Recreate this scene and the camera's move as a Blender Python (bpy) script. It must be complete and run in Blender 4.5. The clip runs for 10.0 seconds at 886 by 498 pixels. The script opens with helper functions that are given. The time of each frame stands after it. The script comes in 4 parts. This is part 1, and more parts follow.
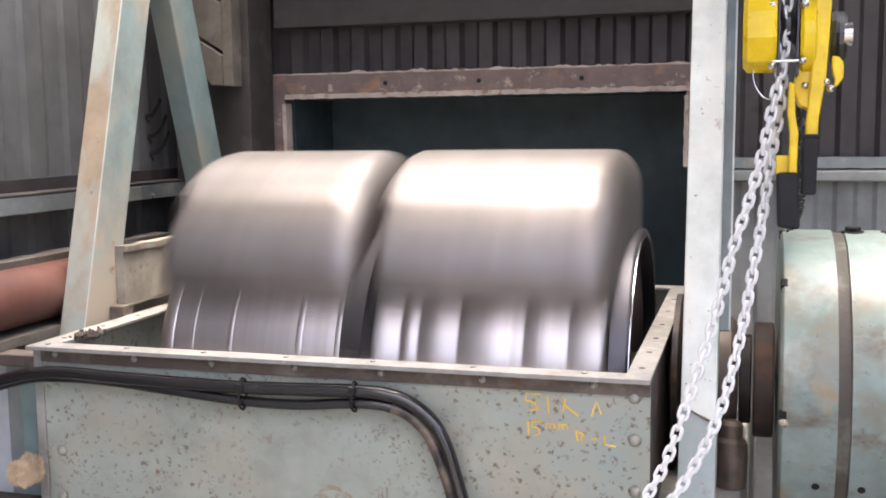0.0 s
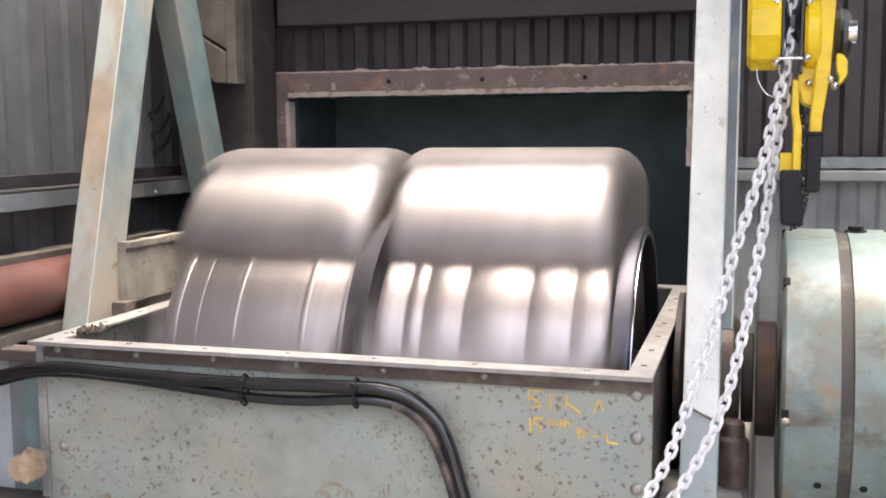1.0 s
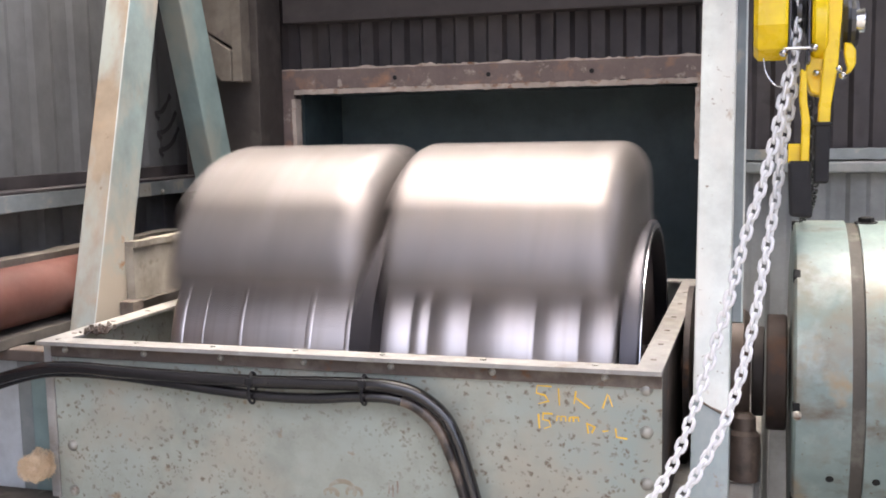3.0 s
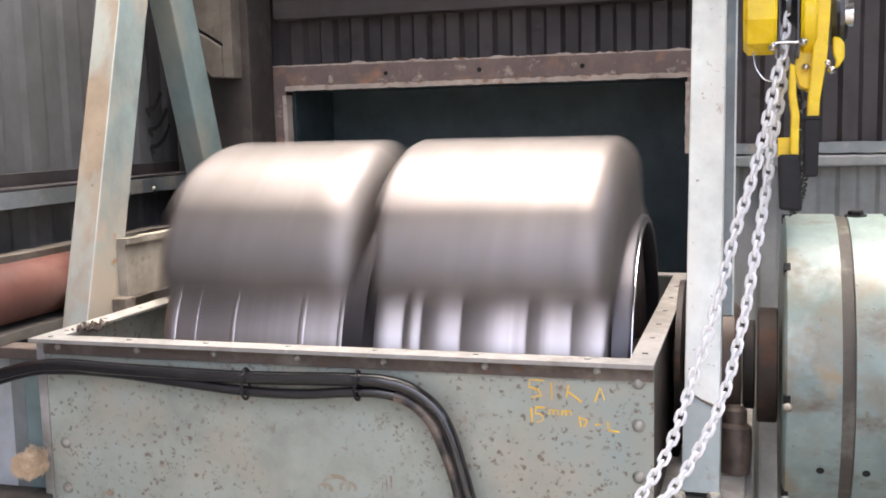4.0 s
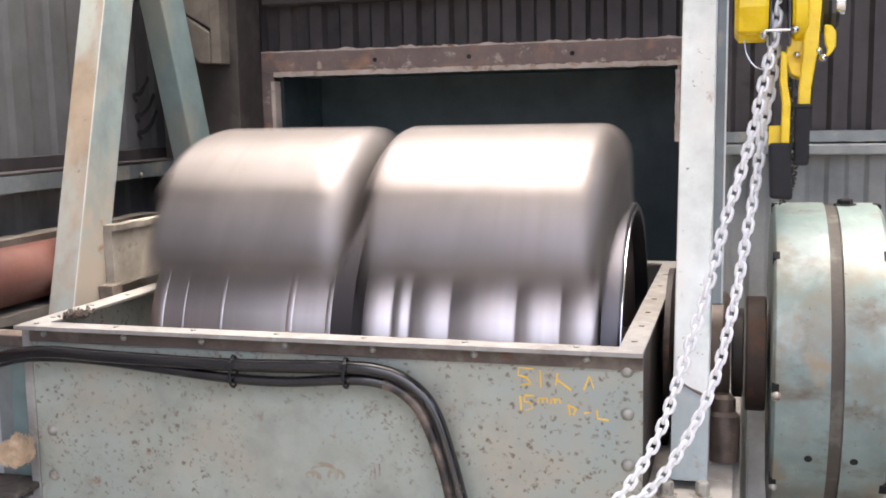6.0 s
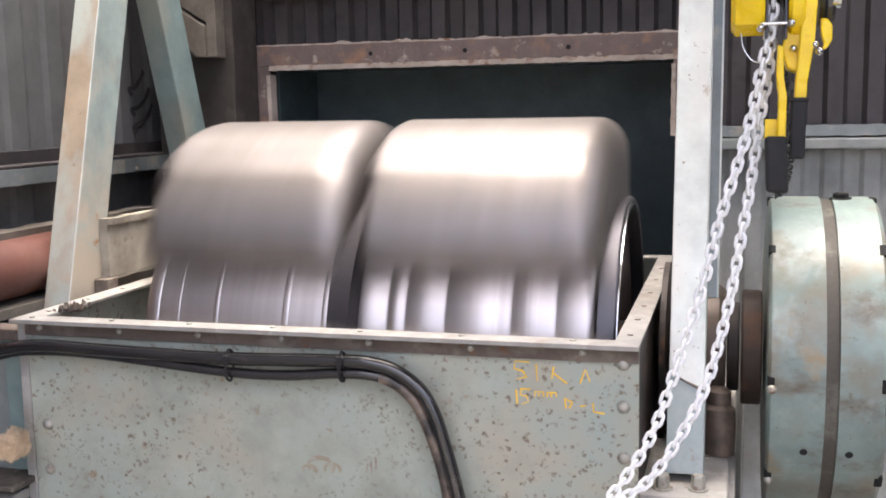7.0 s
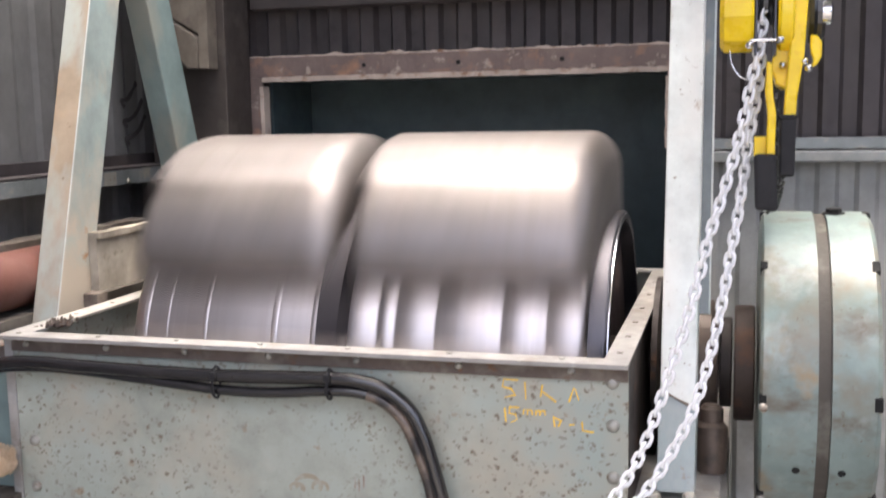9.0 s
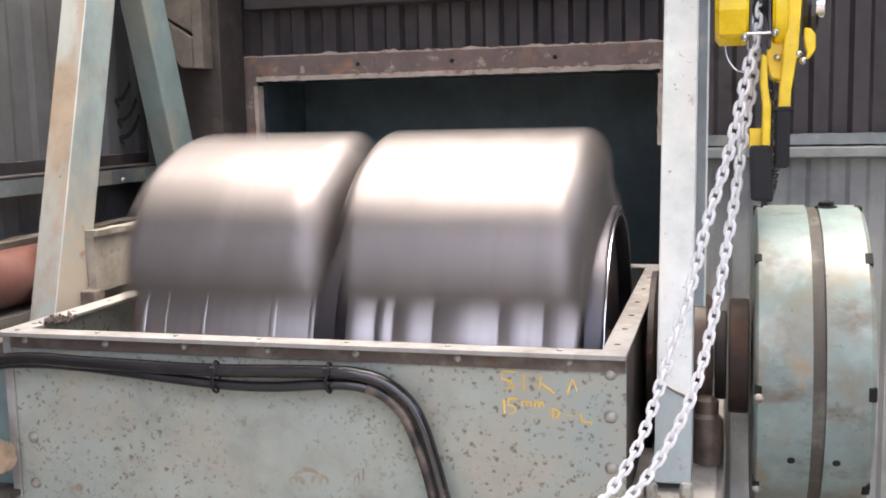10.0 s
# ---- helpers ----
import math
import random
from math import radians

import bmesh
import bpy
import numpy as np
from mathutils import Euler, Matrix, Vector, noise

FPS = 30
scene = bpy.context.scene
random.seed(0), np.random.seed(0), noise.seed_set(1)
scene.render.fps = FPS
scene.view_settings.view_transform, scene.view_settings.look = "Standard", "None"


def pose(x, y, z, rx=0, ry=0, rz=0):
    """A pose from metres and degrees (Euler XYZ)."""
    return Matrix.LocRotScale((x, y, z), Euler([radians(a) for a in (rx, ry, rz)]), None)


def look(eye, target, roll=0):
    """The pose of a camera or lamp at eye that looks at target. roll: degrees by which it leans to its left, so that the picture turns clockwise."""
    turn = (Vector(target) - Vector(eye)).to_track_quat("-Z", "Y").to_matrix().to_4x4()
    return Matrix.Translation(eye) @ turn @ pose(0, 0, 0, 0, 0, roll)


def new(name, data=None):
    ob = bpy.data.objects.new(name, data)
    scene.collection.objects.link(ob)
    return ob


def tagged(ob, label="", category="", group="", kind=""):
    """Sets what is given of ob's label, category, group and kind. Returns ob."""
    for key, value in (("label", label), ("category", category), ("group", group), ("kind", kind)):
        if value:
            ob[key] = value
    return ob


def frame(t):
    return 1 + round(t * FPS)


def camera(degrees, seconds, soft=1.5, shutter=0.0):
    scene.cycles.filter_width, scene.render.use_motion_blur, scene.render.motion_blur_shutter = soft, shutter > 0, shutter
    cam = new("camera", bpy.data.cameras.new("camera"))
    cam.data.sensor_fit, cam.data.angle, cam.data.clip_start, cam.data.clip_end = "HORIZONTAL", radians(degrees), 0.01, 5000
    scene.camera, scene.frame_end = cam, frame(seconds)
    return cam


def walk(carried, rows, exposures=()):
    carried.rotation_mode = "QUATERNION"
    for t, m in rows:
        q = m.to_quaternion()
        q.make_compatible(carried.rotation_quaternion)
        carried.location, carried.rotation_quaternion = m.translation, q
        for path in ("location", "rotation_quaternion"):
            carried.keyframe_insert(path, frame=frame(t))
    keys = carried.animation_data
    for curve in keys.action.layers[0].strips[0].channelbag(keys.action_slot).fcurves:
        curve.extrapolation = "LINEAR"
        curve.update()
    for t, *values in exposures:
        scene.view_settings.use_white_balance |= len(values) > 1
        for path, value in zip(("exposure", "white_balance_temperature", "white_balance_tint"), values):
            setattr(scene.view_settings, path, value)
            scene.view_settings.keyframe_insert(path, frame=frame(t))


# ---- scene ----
cam = camera(46.0, 10.0, soft=1.8, shutter=0.22)
PATH = [
    (0.0, pose(-0.0079, -0.0234, 1.7196, 83.484, 0.696, 16.472)),
    (0.5, pose(-0.0093, -0.0215, 1.7156, 83.798, 0.214, 16.872)),
    (1.0, pose(-0.0096, -0.0249, 1.7084, 83.592, 0.422, 16.604)),
    (1.5, pose(-0.0071, -0.0216, 1.7074, 83.120, 0.743, 16.218)),
    (2.0, pose(-0.0161, -0.0239, 1.7078, 83.481, 0.674, 15.873)),
    (2.5, pose(-0.0064, -0.0097, 1.7052, 83.498, 0.991, 17.253)),
    (4.0, pose(-0.0051, -0.0193, 1.7046, 83.170, 1.340, 16.586)),
    (4.5, pose(-0.0012, -0.0137, 1.7059, 82.754, 1.424, 16.846)),
    (5.0, pose(-0.0027, -0.0066, 1.7043, 82.441, 1.361, 16.356)),
    (5.5, pose(-0.0068, -0.0084, 1.7039, 82.510, 1.184, 16.138)),
    (7.0, pose(-0.0123, -0.0109, 1.7004, 82.192, 1.043, 15.709)),
    (7.5, pose(-0.0073, -0.0067, 1.7002, 81.830, 1.502, 16.081)),
    (8.0, pose(-0.0057, -0.0052, 1.7068, 81.813, 1.512, 15.923)),
    (8.5, pose(0.0000, 0.0000, 1.7000, 81.771, 1.528, 15.811)),
    (8.9, pose(-0.0059, -0.0001, 1.7036, 81.794, 1.687, 15.880)),
    (8.96667, pose(0.0010, 0.0089, 1.7113, 82.022, 1.383, 15.862)),
    (9.0, pose(0.0104, 0.0185, 1.7208, 82.491, 1.034, 15.828)),
    (9.03333, pose(0.0070, 0.0122, 1.7151, 82.817, 1.067, 15.665)),
    (9.1, pose(-0.0030, -0.0008, 1.7021, 83.058, 1.204, 15.224)),
    (9.5, pose(-0.0035, -0.0019, 1.7017, 83.039, 1.238, 15.349)),
    (10.0, pose(-0.0048, -0.0070, 1.7004, 82.732, 1.245, 15.158)),
]
walk(cam, PATH)

# ---- light: open front of the shed, hazy daylight ----
world = bpy.data.worlds.new("sky")
scene.world = world
world.use_nodes = True
wn = world.node_tree.nodes
sky = wn.new("ShaderNodeTexSky")
sky.sky_type = "NISHITA"
sky.sun_disc = False
sky.sun_elevation = radians(86)
sky.sun_rotation = radians(160)
sky.dust_density = 8.0
sky.air_density = 0.5
sky.ozone_density = 0.0
world.node_tree.links.new(sky.outputs[0], wn["Background"].inputs[0])
wn["Background"].inputs[1].default_value = 0.15
sun_data = bpy.data.lights.new("sun", "SUN")
sun_data.energy = 0.62
sun_data.angle = radians(54)
sun_data.color = (0.96, 0.985, 0.975)
sun = new("sun", sun_data)
sun.matrix_world = look((0.0, 2.95, 5.3), (-0.6, 2.6, 1.3))
scene.view_settings.exposure = 2.76


# ---- materials ----
def ramp(nt, source, lo, hi, col_lo=(0, 0, 0, 1), col_hi=(1, 1, 1, 1)):
    r = nt.nodes.new("ShaderNodeValToRGB")
    r.color_ramp.elements[0].position, r.color_ramp.elements[1].position = lo, hi
    r.color_ramp.elements[0].color, r.color_ramp.elements[1].color = col_lo, col_hi
    nt.links.new(source, r.inputs[0])
    return r.outputs[0]


def noise_tex(nt, vec, scale, detail=4.0, rough=0.55, stretch=None):
    if stretch:
        m = nt.nodes.new("ShaderNodeMapping")
        m.inputs["Scale"].default_value = stretch
        nt.links.new(vec, m.inputs[0])
        vec = m.outputs[0]
    n = nt.nodes.new("ShaderNodeTexNoise")
    n.inputs["Scale"].default_value = scale
    n.inputs["Detail"].default_value = detail
    n.inputs["Roughness"].default_value = rough
    nt.links.new(vec, n.inputs["Vector"])
    return n.outputs[0]


def mix(nt, fac, a, b):
    m = nt.nodes.new("ShaderNodeMix")
    m.data_type = "RGBA"
    nt.links.new(fac, m.inputs[0])
    for socket, v in ((m.inputs[6], a), (m.inputs[7], b)):
        if isinstance(v, tuple):
            socket.default_value = (*v, 1)
        else:
            nt.links.new(v, socket)
    return m.outputs[2]


def surface(name, base, rough=0.6, metal=0.0, layers=(), bump=(80, 0.1), rough_var=0.15, world_space=False):
    """layers: (colour, scale, low, high, stretch) laid over the base by noise between the two thresholds."""
    m = bpy.data.materials.new(name)
    m.use_nodes = True
    nt = m.node_tree
    p = nt.nodes["Principled BSDF"]
    if world_space:
        vec = nt.nodes.new("ShaderNodeNewGeometry").outputs["Position"]
    else:
        vec = nt.nodes.new("ShaderNodeTexCoord").outputs["Object"]
    grain = noise_tex(nt, vec, 9.0, 6.0, 0.65)
    dark = tuple(c * 0.78 for c in base)
    lite = tuple(min(1, c * 1.18) for c in base)
    col = mix(nt, ramp(nt, grain, 0.3, 0.7), dark, lite)
    for colour, scale, lo, hi, stretch, *where in layers:
        fac = ramp(nt, noise_tex(nt, vec, scale, 5.0 if not where else 2.0, 0.6, stretch), lo, hi)
        if where:
            both = nt.nodes.new("ShaderNodeMath")
            both.operation = "MULTIPLY"
            nt.links.new(fac, both.inputs[0])
            nt.links.new(ramp(nt, noise_tex(nt, vec, where[0], 2.0), 0.38, 0.56), both.inputs[1])
            fac = both.outputs[0]
        col = mix(nt, fac, col, colour)
    nt.links.new(col, p.inputs["Base Color"])
    r = nt.nodes.new("ShaderNodeMapRange")
    r.inputs[3].default_value, r.inputs[4].default_value = max(0.02, rough - rough_var), min(1, rough + rough_var)
    nt.links.new(noise_tex(nt, vec, 23.0, 4.0), r.inputs[0])
    nt.links.new(r.outputs[0], p.inputs["Roughness"])
    p.inputs["Metallic"].default_value = metal
    if bump:
        b = nt.nodes.new("ShaderNodeBump")
        b.inputs["Strength"].default_value = bump[1]
        b.inputs["Distance"].default_value = 0.004
        nt.links.new(noise_tex(nt, vec, bump[0], 5.0), b.inputs["Height"])
        nt.links.new(b.outputs[0], p.inputs["Normal"])
    return m


def add_flecks(m, colour, scale, size, share, where):
    """Small chips of one size: spots in some of the cells, in patches."""
    nt = m.node_tree
    p = nt.nodes["Principled BSDF"]
    under = p.inputs["Base Color"].links[0].from_socket
    vec = nt.nodes.new("ShaderNodeTexCoord").outputs["Object"]
    warp = nt.nodes.new("ShaderNodeTexNoise")
    warp.inputs["Scale"].default_value = 70.0
    nt.links.new(vec, warp.inputs["Vector"])
    shift = nt.nodes.new("ShaderNodeVectorMath")
    shift.operation = "MULTIPLY_ADD"
    shift.inputs[1].default_value = (0.03, 0.03, 0.03)
    nt.links.new(warp.outputs["Color"], shift.inputs[0])
    nt.links.new(vec, shift.inputs[2])
    cell = nt.nodes.new("ShaderNodeTexVoronoi")
    cell.inputs["Scale"].default_value = scale
    nt.links.new(shift.outputs[0], cell.inputs["Vector"])
    spot = ramp(nt, cell.outputs["Distance"], size * 0.35, size, (1, 1, 1, 1), (0, 0, 0, 1))
    pick = ramp(nt, cell.outputs["Color"], 1 - share, 1 - share + 0.02)
    patch = ramp(nt, noise_tex(nt, vec, where, 2.0), 0.36, 0.58)
    fac = spot
    for other in (pick, patch):
        both = nt.nodes.new("ShaderNodeMath")
        both.operation = "MULTIPLY"
        nt.links.new(fac, both.inputs[0])
        nt.links.new(other, both.inputs[1])
        fac = both.outputs[0]
    nt.links.new(mix(nt, fac, under, colour), p.inputs["Base Color"])


RUST = (0.16, 0.075, 0.035)
DUST = (0.42, 0.36, 0.28)
hopper_green = surface("hopper_green", (0.345, 0.368, 0.315), 0.55, 0, [
    ((0.40, 0.37, 0.295), 3.0, 0.50, 0.68, None),
    ((0.32, 0.37, 0.335), 4.5, 0.52, 0.72, None),
    ((0.26, 0.16, 0.08), 14.0, 0.66, 0.74, None)], (60, 0.12))
add_flecks(hopper_green, (0.175, 0.148, 0.105), 64.0, 0.47, 0.55, 2.6)
add_flecks(hopper_green, (0.12, 0.09, 0.06), 50.0, 0.38, 0.24, 2.2)
tan_paint = surface("tan_paint", (0.33, 0.265, 0.195), 0.6, 0, [((0.36, 0.39, 0.36), 4.0, 0.47, 0.60, (1.0, 1.0, 0.5)), ((0.38, 0.26, 0.165), 7.0, 0.62, 0.80, None), ((0.20, 0.14, 0.09), 30.0, 0.66, 0.74, None)], (50, 0.15))
leg_teal = surface("leg_teal", (0.185, 0.25, 0.245), 0.5, 0, [((0.25, 0.26, 0.225), 4.0, 0.55, 0.72, (1.0, 1.0, 0.5))], (50, 0.12))
leg_paint = surface("leg_paint", (0.27, 0.325, 0.305), 0.5, 0, [
    ((0.46, 0.40, 0.315), 3.2, 0.41, 0.56, (1.0, 1.0, 0.6)),
    ((0.30, 0.41, 0.405), 5.0, 0.50, 0.7, None),
    ((0.36, 0.20, 0.10), 14.0, 0.66, 0.74, None)], (50, 0.12))
rail_paint = surface("rail_paint", (0.34, 0.327, 0.305), 0.55, 0.1, [
    ((0.27, 0.24, 0.20), 12.0, 0.52, 0.70, None), ((0.45, 0.435, 0.41), 22.0, 0.55, 0.7, None), (RUST, 34.0, 0.68, 0.73, None)], (70, 0.15))
column_paint = surface("column_paint", (0.61, 0.65, 0.635), 0.5, 0, [
    ((0.68, 0.675, 0.64), 4.0, 0.45, 0.65, (1.0, 1.0, 0.5)),
    ((0.33, 0.42, 0.42), 3.0, 0.56, 0.70, (1.0, 1.0, 0.6)),
    ((0.34, 0.26, 0.19), 18.0, 0.63, 0.72, (1.0, 1.0, 0.6)), ((0.20, 0.15, 0.11), 60.0, 0.66, 0.71, None)], (50, 0.15))
sleeve_paint = surface("sleeve_paint", (0.25, 0.32, 0.33), 0.5, 0, [
    ((0.36, 0.39, 0.385), 6.0, 0.50, 0.70, (1.0, 1.0, 0.5)), ((0.26, 0.21, 0.16), 20.0, 0.64, 0.72, None)], (50, 0.15))
add_flecks(column_paint, (0.27, 0.22, 0.17), 80.0, 0.25, 0.15, 3.5)
pulley_green = surface("pulley_green", (0.205, 0.262, 0.245), 0.38, 0.0, [
    ((0.20, 0.185, 0.145), 5.0, 0.46, 0.62, None),
    ((0.12, 0.095, 0.07), 11.0, 0.53, 0.70, (0.6, 1.0, 1.0)),
    ((0.295, 0.345, 0.325), 8.0, 0.54, 0.7, None),
    ((0.12, 0.085, 0.05), 55.0, 0.66, 0.70, None),
    ((0.27, 0.21, 0.13), 7.0, 0.62, 0.74, None)], (60, 0.12))
core_steel = surface("core_steel", (0.55, 0.505, 0.49), 0.38, 1.0, [
    ((0.48, 0.43, 0.408), 30.0, 0.45, 0.65, (1.0, 0.05, 0.05))], (140, 0.05), 0.08)
lobe_steel = surface("lobe_steel", (0.272, 0.250, 0.243), 0.50, 1.0, [
    ((0.262, 0.236, 0.226), 24.0, 0.45, 0.65, (1.0, 0.08, 0.08))], (120, 0.05), 0.08)
# brighter than the core steel, to paint highlight lines on the left half
glint_steel = surface("glint_steel", (0.62, 0.57, 0.55), 0.36, 1.0, [
    ((0.48, 0.43, 0.41), 30.0, 0.45, 0.65, (1.0, 0.05, 0.05))], (140, 0.05), 0.08)
# near-black, stands in for the shade down in the rotor groove
groove_shade = surface("groove_shade", (0.045, 0.042, 0.047), 0.65, 0.9)
ring_steel = surface("ring_steel", (0.115, 0.112, 0.126), 0.5, 1.0, (), (120, 0.05))
bright_steel = surface("bright_steel", (0.75, 0.75, 0.76), 0.22, 1.0, (), (150, 0.03), 0.06)
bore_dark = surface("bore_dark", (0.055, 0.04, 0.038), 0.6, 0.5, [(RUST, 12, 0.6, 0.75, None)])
# base colour lowered to carry the shade at the rear of the shed
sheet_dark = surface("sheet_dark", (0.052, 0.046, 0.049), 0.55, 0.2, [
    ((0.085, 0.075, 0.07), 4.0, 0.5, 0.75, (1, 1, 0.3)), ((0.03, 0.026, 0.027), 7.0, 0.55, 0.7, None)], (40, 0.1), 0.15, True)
panel_grey = surface("panel_grey", (0.29, 0.30, 0.295), 0.55, 0.1, [
    ((0.37, 0.37, 0.355), 3.0, 0.5, 0.75, (1, 1, 0.25)), ((0.22, 0.215, 0.205), 6.0, 0.58, 0.72, (1, 1, 0.3))], (40, 0.1), 0.15, True)
# girt colour also holds some of the rear shade
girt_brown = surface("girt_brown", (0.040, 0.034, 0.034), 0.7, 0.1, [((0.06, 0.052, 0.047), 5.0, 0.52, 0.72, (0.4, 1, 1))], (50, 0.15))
sheet_grey = surface("sheet_grey", (0.165, 0.168, 0.172), 0.5, 0.25, [
    ((0.205, 0.207, 0.207), 3.0, 0.5, 0.75, (1, 1, 0.25)), ((0.135, 0.128, 0.124), 6.0, 0.58, 0.72, (1, 1, 0.3))], (40, 0.1), 0.15, True)
purlin_paint = surface("purlin_paint", (0.21, 0.235, 0.245), 0.5, 0.2, [(DUST, 9.0, 0.58, 0.72, None)], (50, 0.12))
dusty_steel = surface("dusty_steel", (0.25, 0.222, 0.182), 0.85, 0, [
    ((0.40, 0.36, 0.30), 8.0, 0.45, 0.7, None), ((0.16, 0.13, 0.10), 14.0, 0.58, 0.72, None)], (60, 0.35))
dusty_dark = surface("dusty_dark", (0.10, 0.086, 0.071), 0.85, 0, [
    ((0.15, 0.132, 0.11), 8.0, 0.45, 0.7, None), ((0.07, 0.058, 0.058), 14.0, 0.58, 0.72, None)], (60, 0.3))
grimy_plate = surface("grimy_plate", (0.085, 0.072, 0.06), 0.8, 0, [
    ((0.20, 0.18, 0.15), 9.0, 0.55, 0.68, None), ((0.035, 0.028, 0.024), 16.0, 0.52, 0.66, None)], (60, 0.3))
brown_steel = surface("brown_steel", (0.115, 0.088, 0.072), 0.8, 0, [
    ((0.22, 0.19, 0.155), 10.0, 0.5, 0.72, None), (RUST, 22.0, 0.6, 0.72, None)], (60, 0.3))
# brown taken darker for the shade that the post stands in
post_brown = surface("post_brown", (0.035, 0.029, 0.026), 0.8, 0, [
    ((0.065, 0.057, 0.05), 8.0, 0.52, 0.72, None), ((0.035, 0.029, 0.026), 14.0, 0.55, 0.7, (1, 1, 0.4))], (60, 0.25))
frame_rust = surface("frame_rust", (0.145, 0.112, 0.104), 0.75, 0.1, [
    ((0.30, 0.26, 0.235), 26.0, 0.60, 0.68, None), ((0.26, 0.15, 0.10), 12.0, 0.52, 0.7, None)], (70, 0.4))
sealant = surface("sealant", (0.37, 0.32, 0.28), 0.8, 0, [(RUST, 20, 0.55, 0.7, None)], (60, 0.5))
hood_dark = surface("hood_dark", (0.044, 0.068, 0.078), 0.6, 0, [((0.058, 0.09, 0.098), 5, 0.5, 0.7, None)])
pipe_red = surface("pipe_red", (0.130, 0.050, 0.037), 0.55, 0, [((0.165, 0.078, 0.060), 6, 0.5, 0.75, None)], (60, 0.1))
cable_black = surface("cable_black", (0.012, 0.011, 0.012), 0.22, 0, [((0.05, 0.043, 0.04), 18, 0.55, 0.75, None)], (30, 0.6), 0.1)
cable_black.node_tree.nodes["Principled BSDF"].inputs["Coat Weight"].default_value = 0.8
cable_black.node_tree.nodes["Principled BSDF"].inputs["Coat Roughness"].default_value = 0.12
cable_dusty = surface("cable_dusty", (0.03, 0.025, 0.023), 0.38, 0, [((0.24, 0.18, 0.135), 9, 0.40, 0.60, None)], (60, 0.2))
rubber_black = surface("rubber_black", (0.012, 0.0115, 0.013), 0.75, 0, (), (90, 0.15))
hoist_yellow = surface("hoist_yellow", (0.97, 0.62, 0.012), 0.3, 0, [((0.82, 0.49, 0.02), 20, 0.62, 0.72, None)], (90, 0.04))
zinc = surface("zinc", (0.95, 0.955, 0.96), 0.36, 0.1, (), (120, 0.05))
dark_chain = surface("dark_chain", (0.08, 0.08, 0.08), 0.4, 0.9)
bolt_steel = surface("bolt_steel", (0.36, 0.35, 0.31), 0.5, 0.4, [(RUST, 40, 0.55, 0.7, None)])
bearing_brown = surface("bearing_brown", (0.115, 0.085, 0.068), 0.42, 0.2, [
    ((0.26, 0.20, 0.14), 9.0, 0.55, 0.72, None), ((0.05, 0.04, 0.035), 14, 0.55, 0.7, None)], (60, 0.3))
flange_brown = surface("flange_brown", (0.075, 0.052, 0.042), 0.6, 0.2, [(RUST, 10, 0.52, 0.75, None)])
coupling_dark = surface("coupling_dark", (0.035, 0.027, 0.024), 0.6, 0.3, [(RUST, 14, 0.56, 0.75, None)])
seam_rust = surface("seam_rust", (0.075, 0.066, 0.054), 0.7, 0, [((0.19, 0.185, 0.15), 9, 0.5, 0.7, None)], (60, 0.3))
sawdust = surface("sawdust", (0.60, 0.46, 0.31), 0.95, 0, [((0.74, 0.60, 0.43), 40, 0.5, 0.65, None)], (90, 0.8))
chalk = surface("chalk", (0.86, 0.55, 0.09), 0.9, 0, (), (120, 0.3))
stain_rust = surface("stain_rust", (0.31, 0.27, 0.195), 0.8, 0, [((0.345, 0.335, 0.27), 60, 0.45, 0.6, None)], (80, 0.2))
spray_black = surface("spray_black", (0.045, 0.042, 0.045), 0.7)
concrete = surface("concrete", (0.14, 0.132, 0.12), 0.9, 0, [((0.095, 0.088, 0.08), 2, 0.5, 0.7, None)], (30, 0.2), 0.1, True)
black_hole = surface("black_hole", (0.008, 0.008, 0.008), 0.9)
pale_post2 = surface("pale_post_light", (0.55, 0.58, 0.60), 0.6, 0, [((0.33, 0.34, 0.34), 6, 0.5, 0.7, None)])
pale_post = surface("pale_post", (0.22, 0.238, 0.236), 0.6, 0, [((0.30, 0.30, 0.295), 6, 0.5, 0.7, None)])


# ---- builders ----
# The machine is set out in axes of its own, tipped against the level floor; LEVEL undoes the tip for its upright parts.
MACHINE = pose(0, 0, 1.7, -4.5, 0, 0) @ pose(0, 0, -1.7)
LEVEL = MACHINE.inverted()


def part(name, bm, material, parent=None, label="", smooth=False, level=False):
    me = bpy.data.meshes.new(name)
    bm.normal_update()
    bm.to_mesh(me)
    bm.free()
    me.materials.append(material)
    if smooth:
        me.polygons.foreach_set("use_smooth", [True] * len(me.polygons))
        me.set_sharp_from_angle(angle=radians(38))
    ob = new(name, me)
    if parent:
        ob.parent = parent
    elif not level:
        ob.matrix_world = MACHINE
    if label:
        tagged(ob, label)
    return ob


def thing(name, label, category, m=None, group="", level=False):
    ob = new(name)
    ob.empty_display_size = 0.1
    m = Matrix.Identity(4) if m is None else m
    ob.matrix_world = m if level else MACHINE @ m
    return tagged(ob, label, category, group)


def add_box(bm, lo, hi, bevel=0.0, m=None):
    lo, hi = Vector(lo), Vector(hi)
    mat_ = Matrix.Translation((lo + hi) / 2) @ Matrix.Diagonal((*(hi - lo), 1))
    if m is not None:
        mat_ = m @ mat_
    before = set(bm.verts)
    r = bmesh.ops.create_cube(bm, size=1.0, matrix=mat_)
    if bevel:
        edges = list({e for v in r["verts"] for e in v.link_edges})
        bmesh.ops.bevel(bm, geom=edges, offset=bevel, segments=2, affect="EDGES", profile=0.5)
    return bm


